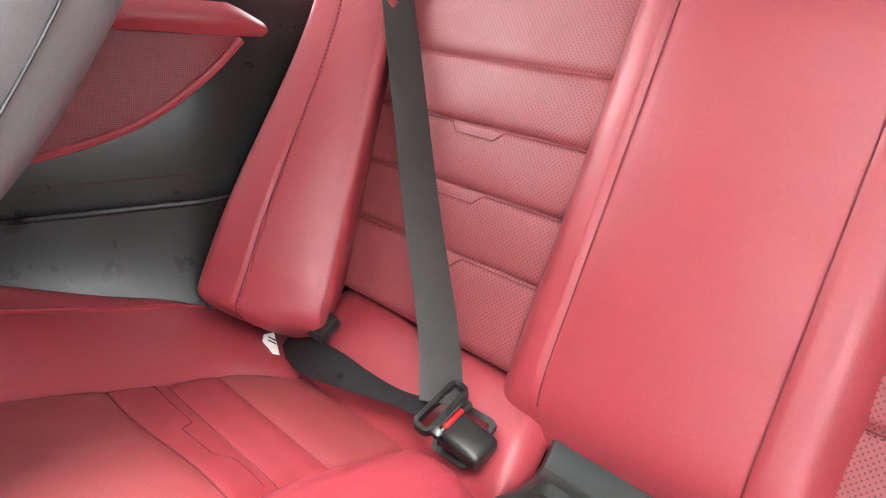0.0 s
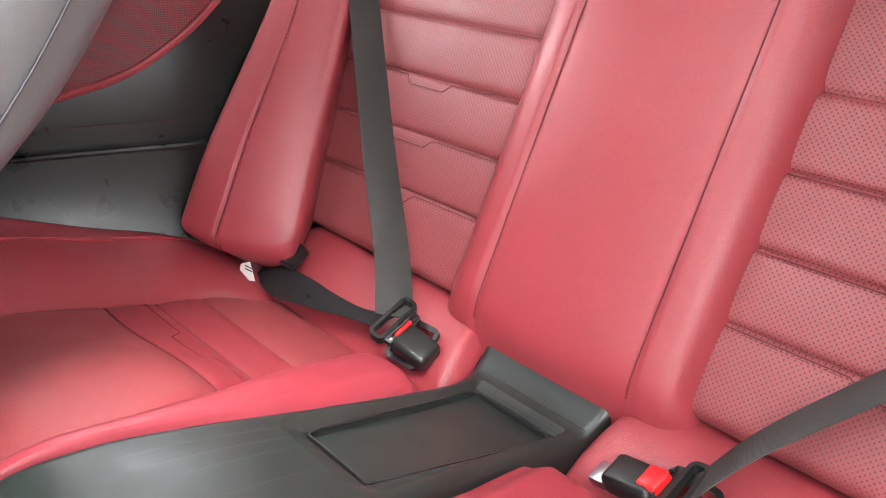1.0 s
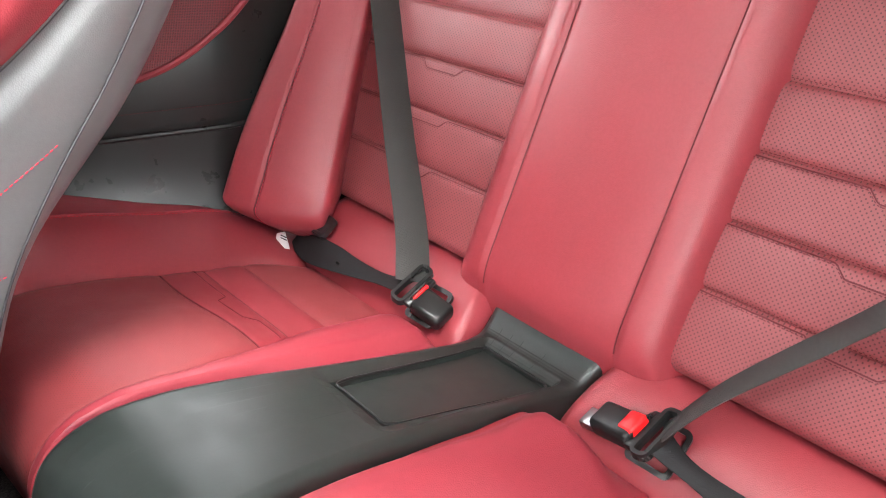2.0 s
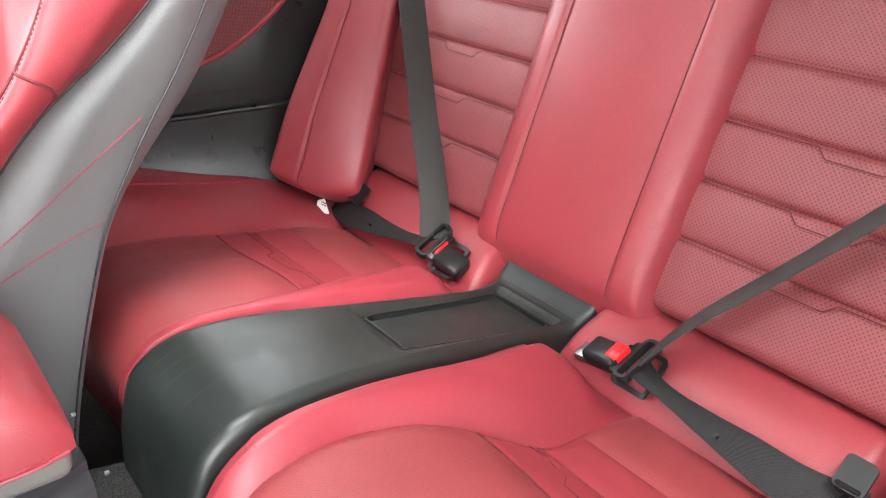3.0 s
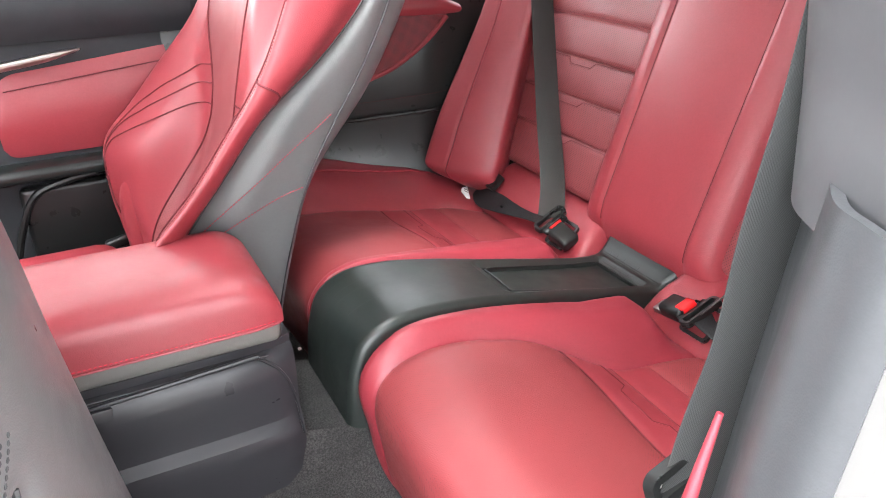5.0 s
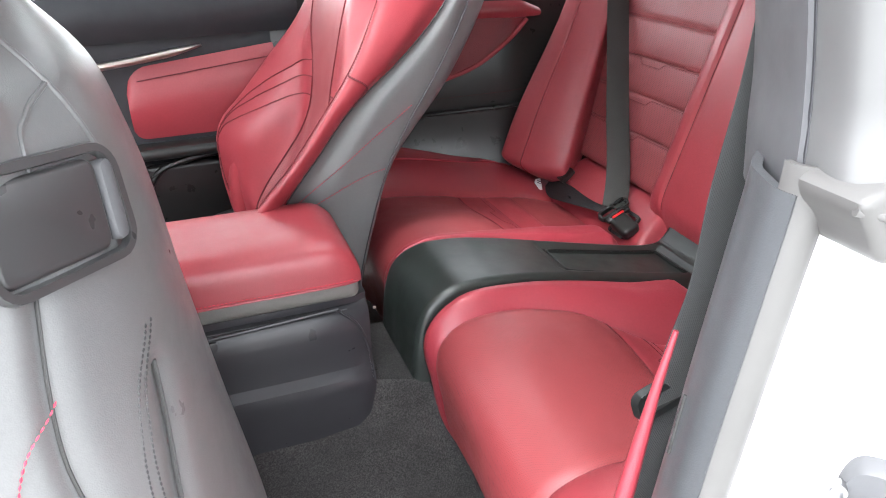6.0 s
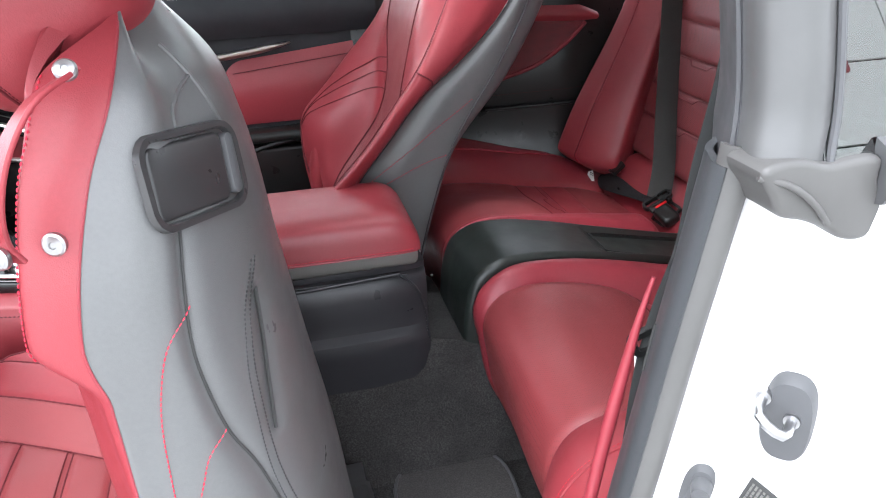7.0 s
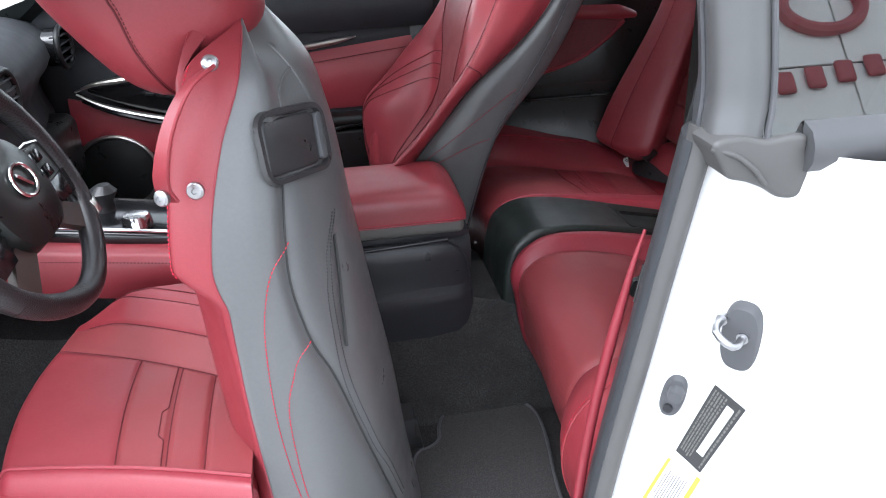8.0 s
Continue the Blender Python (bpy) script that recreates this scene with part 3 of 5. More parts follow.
part("shell", grid_mesh([[cons_fn(q, v) for v in vs] for q in qs], 0.004), console_skin, rear_console, sharp=35)


def tray_corner(x, side, drop, inset=0.0):
    """A point beside the tray's floor: x along the console, side from -1 to 1 across it."""
    i = int(np.argmin([abs(c - x) if n > 60 else 9 for n, c in enumerate(cons_x)]))
    return cons_at(i / 159, side * (tray_edge(x) - inset), drop)


rim = []
for a, b in (((-0.286, 1), (-0.057, 1)), ((-0.057, 1), (-0.057, -1)), ((-0.057, -1), (-0.286, -1)), ((-0.286, -1), (-0.286, 1))):
    for t in np.linspace(0.05, 0.95, 7):
        rim.append(tray_corner(a[0] + (b[0] - a[0]) * t, a[1] + (b[1] - a[1]) * t, 0.0072, -0.001))
rim = spline(rim, 120, True)
part("tray_rim", tube(rim, 0.0016, 8, closed=True), black_plastic, rear_console, "thin raised rim round the tray floor")
part("tray_floor", grid_mesh([[tray_corner(-0.284 + 0.225 * u, w, 0.0128, 0.002) for w in np.linspace(-1, 1, 9)] for u in np.linspace(0, 1, 40)], 0.001), console_skin, rear_console, "smooth black tray floor")


# ---- seat belts of the rear seats ----
def oriented(ax, ay):
    """A turn whose x axis is ax and whose y axis lies near ay."""
    x = Vector(ax).normalized()
    z = x.cross(Vector(ay)).normalized()
    return Matrix((x, z.cross(x), z)).transposed().to_4x4()


def ring_plate(c, ax, ay, w, h, r, band, thick):
    """A flat rounded frame with an opening."""
    turn = Matrix.Translation(c) @ oriented(ax, ay)
    rings = []
    for k, z in ((0.0, 0.0), (0.15, thick), (0.85, thick), (1.0, 0.0)):
        o = round_outline(w - 2 * band * k, h - 2 * band * k, max(r - band * k, 0.003), 5)
        rings.append([turn @ Vector((q[0], q[1], z)) for q in o])
    return loft(rings + rings[:1], False)


def rear_belt(m):
    far = m > 0
    belt = thing("rear_seat_belt", "black rear seat belt buckled beside the far bolster" if far else "black rear seat belt buckled with its red button in view", "seat belt", "rear seat belts", at=(-0.06, m * 0.2, 0.56))
    c = Vector((-0.070, 0.175, 0.596)) if far else Vector((-0.066, -0.197, 0.590))
    if far:
        part("shoulder_strap", ribbon([c + Vector((0.004, 0.004, 0.002)), (-0.040, 0.214, 0.636), (0.012, 0.314, 0.75), (0.071, 0.428, 0.90), (0.130, 0.543, 1.05), (0.17, 0.62, 1.15)],
             [(1, 0.05, 0.2), (1, 0.0, 0.1), (1, -0.04, 0), (1, -0.05, 0), (1, -0.05, 0), (1, -0.05, 0)], 0.049, 0.0016), webbing, belt, "grey-black ribbed webbing")
    else:
        part("shoulder_strap", ribbon([c + Vector((0.004, -0.003, 0.002)), (-0.040, -0.228, 0.640), (-0.004, -0.316, 0.75), (0.012, -0.432, 0.90), (0.040, -0.545, 1.05), (0.08, -0.62, 1.15)],
             [(1, 0.2, 0.2), (0.93, 0.36, 0.07), (0.97, 0.25, 0.08), (0.98, 0.19, 0.09), (0.98, 0.19, 0.1), (0.98, 0.19, 0.1)], (0.040, 0.047, 0.048, 0.048), 0.0022), webbing, belt, "grey-black webbing turned on edge")
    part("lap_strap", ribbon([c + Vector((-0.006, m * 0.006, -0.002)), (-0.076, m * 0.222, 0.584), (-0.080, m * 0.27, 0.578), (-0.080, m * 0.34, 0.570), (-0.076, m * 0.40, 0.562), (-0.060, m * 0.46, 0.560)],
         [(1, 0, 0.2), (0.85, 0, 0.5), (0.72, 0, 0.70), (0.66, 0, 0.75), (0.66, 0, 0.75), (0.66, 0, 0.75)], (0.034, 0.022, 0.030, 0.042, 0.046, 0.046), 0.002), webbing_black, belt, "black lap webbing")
    part("rivet", tube([(-0.086, m * 0.318, 0.572), (-0.091, m * 0.318, 0.577)], 0.0022, 10), black_plastic, belt)
    # the moulded tongue with its slot along the strap, then the buckle that it sits in
    side, ahead = Vector((0.88, m * 0.05, 0.40)).normalized(), Vector((0.0, m * 0.94, 0.33)).normalized()
    turn = oriented(side, ahead)
    up = turn.to_3x3() @ Vector((0, 0, m))
    up = up if up.z > 0 else -up
    tongue = part("tongue", ring_plate(c - up * 0.003, side, ahead, 0.068, 0.024, 0.009, 0.0065, 0.009 if up.dot(turn.to_3x3() @ Vector((0, 0, 1))) > 0 else -0.009), black_plastic, belt, "black moulded tongue")
    part("crossbar", rbox(c - ahead * 0.014, (0.052, 0.016, 0.010), 0.003, 2, turn), black_plastic, tongue)
    e = c - ahead * 0.016
    b = part("buckle", rbox(e - ahead * (0.026 if far else 0.030) - up * (0.006 if far else 0.0), (0.036, 0.050 if far else 0.056, 0.024), 0.007, 4, turn), black_plastic, belt, "black buckle body")
    part("press_button", rbox(e - ahead * (0.003 if far else 0.010) + up * (0.0015 if far else 0.0050), (0.027, 0.006 if far else 0.022, 0.013 if far else 0.017), 0.0028 if far else 0.004, 3, turn), button_red, b, "red press button")
    part("button_surround", ring_plate(e + up * 0.0005 - ahead * 0.0015, side, up, 0.035, 0.022, 0.006, 0.004, 0.002 if side.cross(up).dot(ahead) > 0 else -0.002), black_plastic, b)
    if not far:
        part("stalk", rbox(e - ahead * 0.064 - up * 0.002, (0.024, 0.02, 0.010), 0.002, 2, turn), zinc, b, "bare steel buckle stalk")
    part("bezel", ring_plate((-0.062, 0.150, 0.576) if far else (-0.062, -0.198, 0.576), (0.74, 0.02, 0.67), (0, -1, 0), 0.056, 0.052, 0.008, 0.006, 0.006), black_plastic, belt, "black plastic bezel in the seat roll")
    clip = Vector((-0.050, m * (0.400 if far else 0.441), 0.588))
    part("anchor_clip", slab(round_outline(0.030, 0.036, 0.006), clip, (0, m, 0), (m * 0.74, 0, m * 0.67), 0.010, 0.002), black_plastic, belt, "black anchor clip")
    part("anchor_bar", rbox(clip + Vector((-0.016, 0, -0.004)), (0.006, 0.024, 0.008), 0.002, 2), black_plastic, belt)
    if far:
        part("tag", slab([(-0.018, -0.010), (0.014, -0.017), (0.019, 0.004), (0.004, 0.012)], (-0.092, 0.452, 0.560), (-0.15, 1, 0), (0.35, 0, 0.9), 0.001, 0), white_label, belt, "white sewn tag")
        for k in range(3):
            part("print_bar", slab([(-0.008, 0), (0.006, 0), (0.006, 0.0016), (-0.008, 0.0016)], (-0.0935, 0.453, 0.556 + 0.0045 * k), (-0.15, 1, 0), (0.35, 0, 0.9), 0.0005, 0), ink, belt)
    return belt


rear_belt(1)
rear_belt(-1)

# ---- far quarter panel ----
def quarter_y(x):
    return 0.540 + (-0.09 - x) * 0.34 + 0.075 * step(x, -0.14, 0.06)


def side_panel(m, red_part):
    panel = thing("rear_side_trim", "black moulded rear quarter trim with a red speaker inset" if m > 0 else "black quarter trim with a red leather edge behind the door opening", "trim panel", at=(-0.25, m * 0.6, 0.6))

    def lower(u, v):
        x = -0.62 + 0.66 * u
        z0 = 0.55
        z1 = 0.675 + 0.09 * (x + 0.45) * 1.0 + 0.025
        z = z0 + (z1 - z0) * v
        return Vector((x, m * (quarter_y(x) + 0.012 - 0.035 * (1 - v) ** 3), z))

    def upper(u, v):
        x = -0.62 + 0.80 * u
        za = 0.70 + 0.09 * (x + 0.45) + 0.004
        z = za + (0.975 - za) * v
        bulge = 0.03 * math.sin(math.pi * min(v * 1.2, 1))
        return Vector((x, m * (quarter_y(x) - 0.004 - bulge * 0.4 + 0.03 * v), z))

    part("lower_trim", sheet(lower, 40, 20, 0.006, (0, -m, 0.1)), black_soft, panel)
    part("upper_trim", sheet(upper, 40, 30, 0.006, (0, -m, 0.1)), black_soft, panel)
    line = [Vector((x, m * (quarter_y(x) - 0.006), 0.692 + 0.09 * (x + 0.45))) for x in np.linspace(-0.60, 0.02, 50)]
    part("trim_strip", tube(line, 0.0045, 8), black_plastic, panel, "thin glossy black strip")
    part("stitching", stitches([q + Vector((0, -m * 0.004, 0.036)) for q in line], 0.0036, 0.0018, 0.0005), thread_dark, panel)
    if red_part:
        # the inset is bounded below by a curve that climbs to the rear
        low = hermite([(-0.62, 0.745), (-0.45, 0.752), (-0.36, 0.765), (-0.268, 0.790), (-0.194, 0.824), (-0.14, 0.868), (-0.095, 0.914)])

        def mesh(u, v):
            x = -0.53 + 0.435 * u
            z0, z1 = low(x), 0.917
            return Vector((x, quarter_y(x) - 0.022, z0 + (z1 - z0) * v))

        part("speaker_grille", sheet(mesh, 50, 16, 0.004, (0, -1, 0.1)), speaker_mesh, panel, "red perforated speaker grille")
        part("inset_edge", tube([mesh(u, 0) + Vector((0, -0.002, 0)) for u in np.linspace(0, 1, 50)], 0.005, 8), red_leather, panel)

        def cap(u, v):
            x = -0.53 + 0.465 * u
            return Vector((x, quarter_y(x) - 0.024 - 0.012 * math.sin(math.pi * v), 0.918 + (0.010 + 0.026 * min((-0.05 - x) / 0.06, 1)) * v))

        part("red_upper_band", sheet(cap, 30, 10, 0.01, (0, -1, 0.1)), red_leather, panel, "red leather upper band")
    return panel


side_panel(1, True)


# ---- front passenger seat ----
xr_p = hermite([(0.30, -0.63), (0.561, -0.593), (0.675, -0.561), (0.763, -0.529), (0.839, -0.486), (0.908, -0.440), (0.964, -0.408), (1.10, -0.350), (1.20, -0.32)])
xb_p = hermite([(0.30, -0.72), (0.50, -0.745), (0.60, -0.748), (0.704, -0.715), (0.803, -0.637), (0.882, -0.567), (0.927, -0.510), (0.996, -0.440), (1.10, -0.380), (1.20, -0.345)])
xe_p = hermite([(0.30, -0.74), (0.555, -0.758), (0.65, -0.772), (0.744, -0.755), (0.795, -0.705), (0.864, -0.645), (0.933, -0.586), (1.014, -0.538), (1.10, -0.50), (1.20, -0.46)])
xi_p = hermite([(0.30, -0.74), (0.572, -0.705), (0.68, -0.640), (0.79, -0.597), (0.88, -0.580), (1.0, -0.552), (1.10, -0.515), (1.20, -0.48)])


def pass_ring(z):
    r, b, e, i = xr_p(z), xb_p(z), xe_p(z), xi_p(z)
    bulge = 0.055 * step(z, 1.08, 0.80) + 0.022
    back = 0.018 + 0.062 * step(z, 0.72, 0.88)
    y0 = 0.125
    far = lambda y: 0.69 - y
    return [(r + back, 0.345), (r + back * 0.86, 0.24), (r + back * 0.52, 0.165), (r, 0.135), ((r * 0.5 + b * 0.5), y0 - 0.002), (b, y0),
            (b + (e - b) * 0.45, y0 - bulge * 0.75), (e, y0 - bulge + 0.006), (e + 0.014 + 0.25 * (i - e), y0 + 0.025), (i - 0.006, 0.20), (i + 0.002, 0.27), (i + 0.006, 0.345),
            (i + 0.002, far(0.27)), (i - 0.006, far(0.20)), (e + 0.014 + 0.25 * (i - e), far(y0 + 0.025)), (e, far(y0 - bulge + 0.006)), (b + (e - b) * 0.45, far(y0 - bulge * 0.75)),
            (b, far(y0)), ((r * 0.5 + b * 0.5), far(y0 - 0.002)), (r, far(0.135)), (r + back * 0.52, far(0.165)), (r + back * 0.86, far(0.24))]


def ring_fn(ring):
    pts = {}

    def at(k, z):
        """k counts the ring's control points, with fractions between them."""
        q = round(z, 5)
        if q not in pts:
            base = ring(z)
            base = base[-3:] + base + base[:4]
            pts[q] = hermite([(i - 3, p) for i, p in enumerate(base)])
        x, y = pts[q](k)
        return Vector((x, y, z))

    return at


pass_at = ring_fn(pass_ring)


def seat_sheet(at, k0, k1, nk, z0, z1, nz, thick, push=0.0):
    a = at((k0 + k1) / 2, (z0 + z1) / 2)
    du, dv = at((k0 + k1) / 2 + 0.05, (z0 + z1) / 2) - a, at((k0 + k1) / 2, (z0 + z1) / 2 + 0.01) - a
    return sheet(lambda u, v: at(k0 + (k1 - k0) * u, z0 + (z1 - z0) * v), nk, nz, thick, -du.cross(dv))


def on_ring(at, keys, n=40, out=0.001):
    """A smooth line on a seat's skin through (k, z) pairs, lifted a little off it."""
    line = []
    for k, z in spline(keys, n):
        q = at(k, z)
        du = at(k + 0.02, z) - at(k - 0.02, z)
        dv = at(k, z + 0.004) - at(k, z - 0.004)
        line.append(q + du.cross(dv).normalized() * out * RING_SIDE[at])
    return line


RING_SIDE = {pass_at: -1}
front_seat = thing("front_passenger_seat", "reclined front seat in red leather with dark grey sides", "car seat", "front seats", at=(-0.75, 0.345, 0.27))
part("back_shell", seat_sheet(pass_at, -3.0, 3.0, 40, 0.36, 1.19, 50, 0.006), grey_leather, front_seat, "dark grey leather seat back")
part("side_panel", seat_sheet(pass_at, 3.0, 5.0, 20, 0.36, 1.19, 60, 0.006), grey_leather, front_seat, "dark grey leather side panel with red seams")
k_mid = hermite([(0.36, 10.9), (0.70, 10.7), (0.80, 10.55), (0.852, 10.32), (0.99, 9.81), (1.19, 9.6)])
k_far = hermite([(0.36, 13.8), (0.566, 13.5), (0.725, 12.95), (0.80, 12.45), (0.841, 12.25), (0.88, 12.35), (0.947, 12.7), (1.05, 12.9), (1.19, 13.0)])


def strip_between(ka, kb, nk, nz, out):
    """A panel of the passenger seat's front between two lines that run up its skin."""
    def fn(u, v):
        z = 0.36 + 0.83 * v
        return pass_at(ka(z) + (kb(z) - ka(z)) * u, z)

    return sheet(fn, nk, nz, 0.006, out)


part("side_bolster", strip_between(lambda z: 5.0, lambda z: 7.45, 30, 90, (-0.4, -1, 0.2)), red_leather, front_seat, "red leather side bolster")
part("centre_panel", strip_between(lambda z: 7.45, k_mid, 30, 80, (-1, 0, 0.3)), red_leather, front_seat, "plain red leather centre panel")
part("seat_insert", strip_between(k_mid, k_far, 30, 80, (-1, 0, 0.3)), red_fine, front_seat, "perforated red leather band")
part("side_bolster", strip_between(k_far, lambda z: 18.3, 50, 80, (-0.6, 0.8, 0.2)), red_leather, front_seat, "red leather side bolster")
part("side_panel", seat_sheet(pass_at, 18.3, 19.0, 12, 0.36, 1.19, 40, 0.006), grey_leather, front_seat)
part("top", loft([[Vector(pass_at(k, z)) for k in np.linspace(0, 22, 60, endpoint=False)] for z in (1.185, 1.19)]), red_leather, front_seat)
part("piping", tube([pass_at(3.0, z) + Vector((0.001, -0.002, 0)) for z in np.linspace(0.40, 1.18, 60)], 0.0012, 8), dark_plastic, front_seat, "dark grey piping")
part("seam", tube([pass_at(5.0, z) + Vector((0, -0.0006, 0)) for z in np.linspace(0.40, 1.18, 60)], 0.0014, 6), ink, front_seat)
part("seam", tube(on_ring(pass_at, [(7.45, z) for z in np.linspace(0.5, 1.15, 12)], 90), 0.0013, 6), thread_dark, front_seat)
part("stitching", stitches(on_ring(pass_at, [(7.15, z) for z in np.linspace(0.5, 1.15, 12)], 90, 0.0002), 0.0030, 0.0014, 0.0005), thread_dark, front_seat)
part("seam", tube(on_ring(pass_at, [(k_far(z), z) for z in np.linspace(0.45, 1.15, 20)], 70), 0.0015, 6), thread_dark, front_seat)
part("seam", tube(on_ring(pass_at, [(k_mid(z), z) for z in np.linspace(0.55, 1.15, 16)], 50), 0.0013, 6), thread_dark, front_seat)
part("seam", tube(on_ring(pass_at, [(7.6, 0.872), (8.6, 0.866), (9.5, 0.858), (10.3, 0.850)], 24), 0.0013, 6), thread_dark, front_seat)
part("seam", tube(on_ring(pass_at, [(7.40, 0.927), (6.9, 0.926), (6.2, 0.913), (5.55, 0.894), (5.05, 0.872)], 40), 0.0013, 6), thread_dark, front_seat)
part("recline_lever", rbox((-0.772, 0.625, 0.530), (0.060, 0.018, 0.022), 0.006, 3, pose(0, 0, 0, 0, -12, 0)), black_plastic, front_seat, "black recline lever")
for dz in (0.0, -0.03, -0.065):
    part("seam", tube(on_ring(pass_at, [(12.45 + 3 * dz, 0.885 + dz), (13.6, 0.868 + dz), (14.45, 0.82 + dz), (14.75, 0.77 + dz * 0.7), (14.86 - dz, 0.70 + dz * 0.4), (14.80 - dz, 0.58)], 50), 0.0012, 6), thread_dark, front_seat)
for keys in ([(3.25, 0.862), (3.9, 0.812), (4.45, 0.752), (4.95, 0.695)], [(3.1, 0.762), (3.5, 0.757), (4.1, 0.733), (4.9, 0.682)]):
    line = on_ring(pass_at, keys, 60, 0.0012)
    part("stitching", stitches(line, 0.0034, 0.0014, 0.0006), thread_red, front_seat, "red contrast stitching")
part("cushion", rbox((-1.0, 0.345, 0.50), (0.46, 0.46, 0.14), 0.05, 5), red_leather, front_seat)
part("cushion_base", rbox((-0.98, 0.345, 0.38), (0.44, 0.40, 0.12), 0.02, 2), black_plastic, front_seat)
part("buckle", rbox((-0.80, 0.10, 0.60), (0.03, 0.022, 0.06), 0.006, 3, pose(0, 0, 0, 0, 25, 0)), black_plastic, front_seat)

# ---- front console with armrest ----
front_console = thing("front_console", "black front centre console with a red leather armrest", "console", at=(-0.9, 0, 0.45))


def lid(u, v):
    x = -1.02 + 0.385 * u
    e = min((-0.635 - x) / 0.05 + 0.02, 1.0)
    ww = 0.088 + 0.012 * math.sqrt(max(1 - (1 - min(max(e, 0), 1)) ** 2, 0))
    a = math.pi * v
    yy = -ww * math.copysign(abs(math.cos(a)) ** 0.45, math.cos(a))
    top = 0.012 + 0.052 * math.sqrt(max(1 - (1 - min(max(e, 0), 1)) ** 2, 0))
    return Vector((x, yy, 0.687 + 0.02 * (x + 0.64) * -0.3 + top * abs(math.sin(a)) ** 0.4))


part("armrest_lid", sheet(lid, 50, 40, 0.006), red_sheen, front_console, "padded red leather lid")
part("stitching", stitches([lid(u, 0.0) + Vector((0, -0.001, 0.006)) for u in np.linspace(0, 0.97, 100)], 0.0036, 0.0016, 0.0006), thread_red, front_console)
part("piping", tube([lid(u, 0.0) + Vector((0, -0.0004, 0.0015)) for u in np.linspace(0, 0.985, 60)], 0.0018, 8), red_deep, front_console, "red leather piping")
part("lid_base", rbox((-0.835, 0, 0.676), (0.395, 0.184, 0.034), 0.012, 4), grey_pale, front_console, "pale grey leather lid underside")
SIDE = ((0.110, 0.40), (0.114, 0.505), (0.117, 0.528), (0.115, 0.545), (0.103, 0.556), (0.101, 0.585), (0.104, 0.615), (0.101, 0.636), (0.094, 0.646), (0.086, 0.650), (0.086, 0.660))


def console_ring(x, pull):
    side = [(-w * pull, z) for w, z in SIDE]
    return [(x, y, z) for y, z in side] + [(x, -y, z) for y, z in reversed(side)]


part("body", loft([console_ring(x, p) for x, p in ((-1.25, 1.0), (-0.72, 1.0), (-0.66, 0.985), (-0.640, 0.95), (-0.628, 0.88))]), dark_plastic, front_console)
part("latch_gap", rbox((-0.935, -0.1015, 0.634), (0.004, 0.006, 0.034), 0.001, 1), ink, front_console)
part("seam_line", tube([(x, -0.0955, 0.6485) for x in (-1.2, -0.9, -0.66)], 0.0008, 6), rubber, front_console, "thin grey parting line")
part("gear_panel", rbox((-1.26, 0, 0.67), (0.5, 0.19, 0.05), 0.012, 3), gloss_black, front_console)
part("rotary_knob", loft([[(-1.205 + r * math.cos(a), -0.06 + r * math.sin(a), z) for a in np.linspace(0, 2 * math.pi, 24, endpoint=False)] for r, z in ((0.024, 0.695), (0.023, 0.712), (0.019, 0.716))]), chrome, front_console)

# ---- driver seat, tipped and slid forward ----
xr_d = hermite([(0.30, -0.778), (0.45, -0.797), (0.60, -0.812), (0.72, -0.830), (0.85, -0.848), (1.0, -0.868), (1.06, -0.885), (1.12, -0.93)])
yo_d = hermite([(0.30, -0.60), (0.55, -0.595), (0.75, -0.588), (0.95, -0.572), (1.03, -0.545), (1.08, -0.51), (1.12, -0.45)])


xb_d = hermite([(0.30, -0.945), (0.45, -0.962), (0.60, -0.976), (0.75, -0.985), (0.90, -0.988), (1.0, -0.972), (1.06, -0.958), (1.12, -0.962)])


def drv_ring(z):
    r, o, b = xr_d(z), yo_d(z), xb_d(z)
    c = -0.365
    k = c - o
    f = b - 0.016 - 0.036 * step(z, 0.82, 0.88)
    w = b - 0.060
    return [(r, c), (r - 0.010, c - 0.35 * k), (r - 0.040, c - 0.68 * k), (r * 0.36 + b * 0.64, c - 0.93 * k), (b, c - 1.0 * k), (f, c - 0.99 * k),
            (f - 0.012, c - 0.90 * k), (w, c - 0.6 * k), (w + 0.015, c - 0.3 * k), (w + 0.02, c), (w + 0.015, c + 0.3 * k), (w, c + 0.6 * k), (f - 0.012, c + 0.90 * k), (f, c + 0.99 * k),
            (b, c + 1.0 * k), (r * 0.36 + b * 0.64, c + 0.93 * k), (r - 0.040, c + 0.68 * k), (r - 0.010, c + 0.35 * k)]


drv_at = ring_fn(drv_ring)
RING_SIDE[drv_at] = -1
driver_seat = thing("driver_seat", "driver seat tipped forward, dark grey leather back and red leather edge", "car seat", "front seats", at=(-1.0, -0.365, 0.27))


edge_line = hermite([(0.32, 4.9), (0.60, 4.9), (0.74, 4.8), (0.82, 4.55), (0.867, 4.38), (0.90, 4.34), (0.944, 4.30), (0.988, 4.24), (1.032, 4.15), (1.076, 3.92), (1.12, 3.45)])


def edge_k(z):
    """Where the grey back meets the red edge."""
    return edge_line(z)


def top_z(k):
    """The shoulder line falls away towards the front."""
    k = k % 18
    return 1.12 - 0.075 * step(k, 3.95, 6.0) * (1 - step(k, 12.0, 14.0))


def red_edge_at(u, v):
    k = 4.0 + 3.0 * u
    z = 0.32 + (top_z(k) - 0.32) * v
    e = edge_k(z)
    return drv_at(e + (7.0 - e) * u, z)


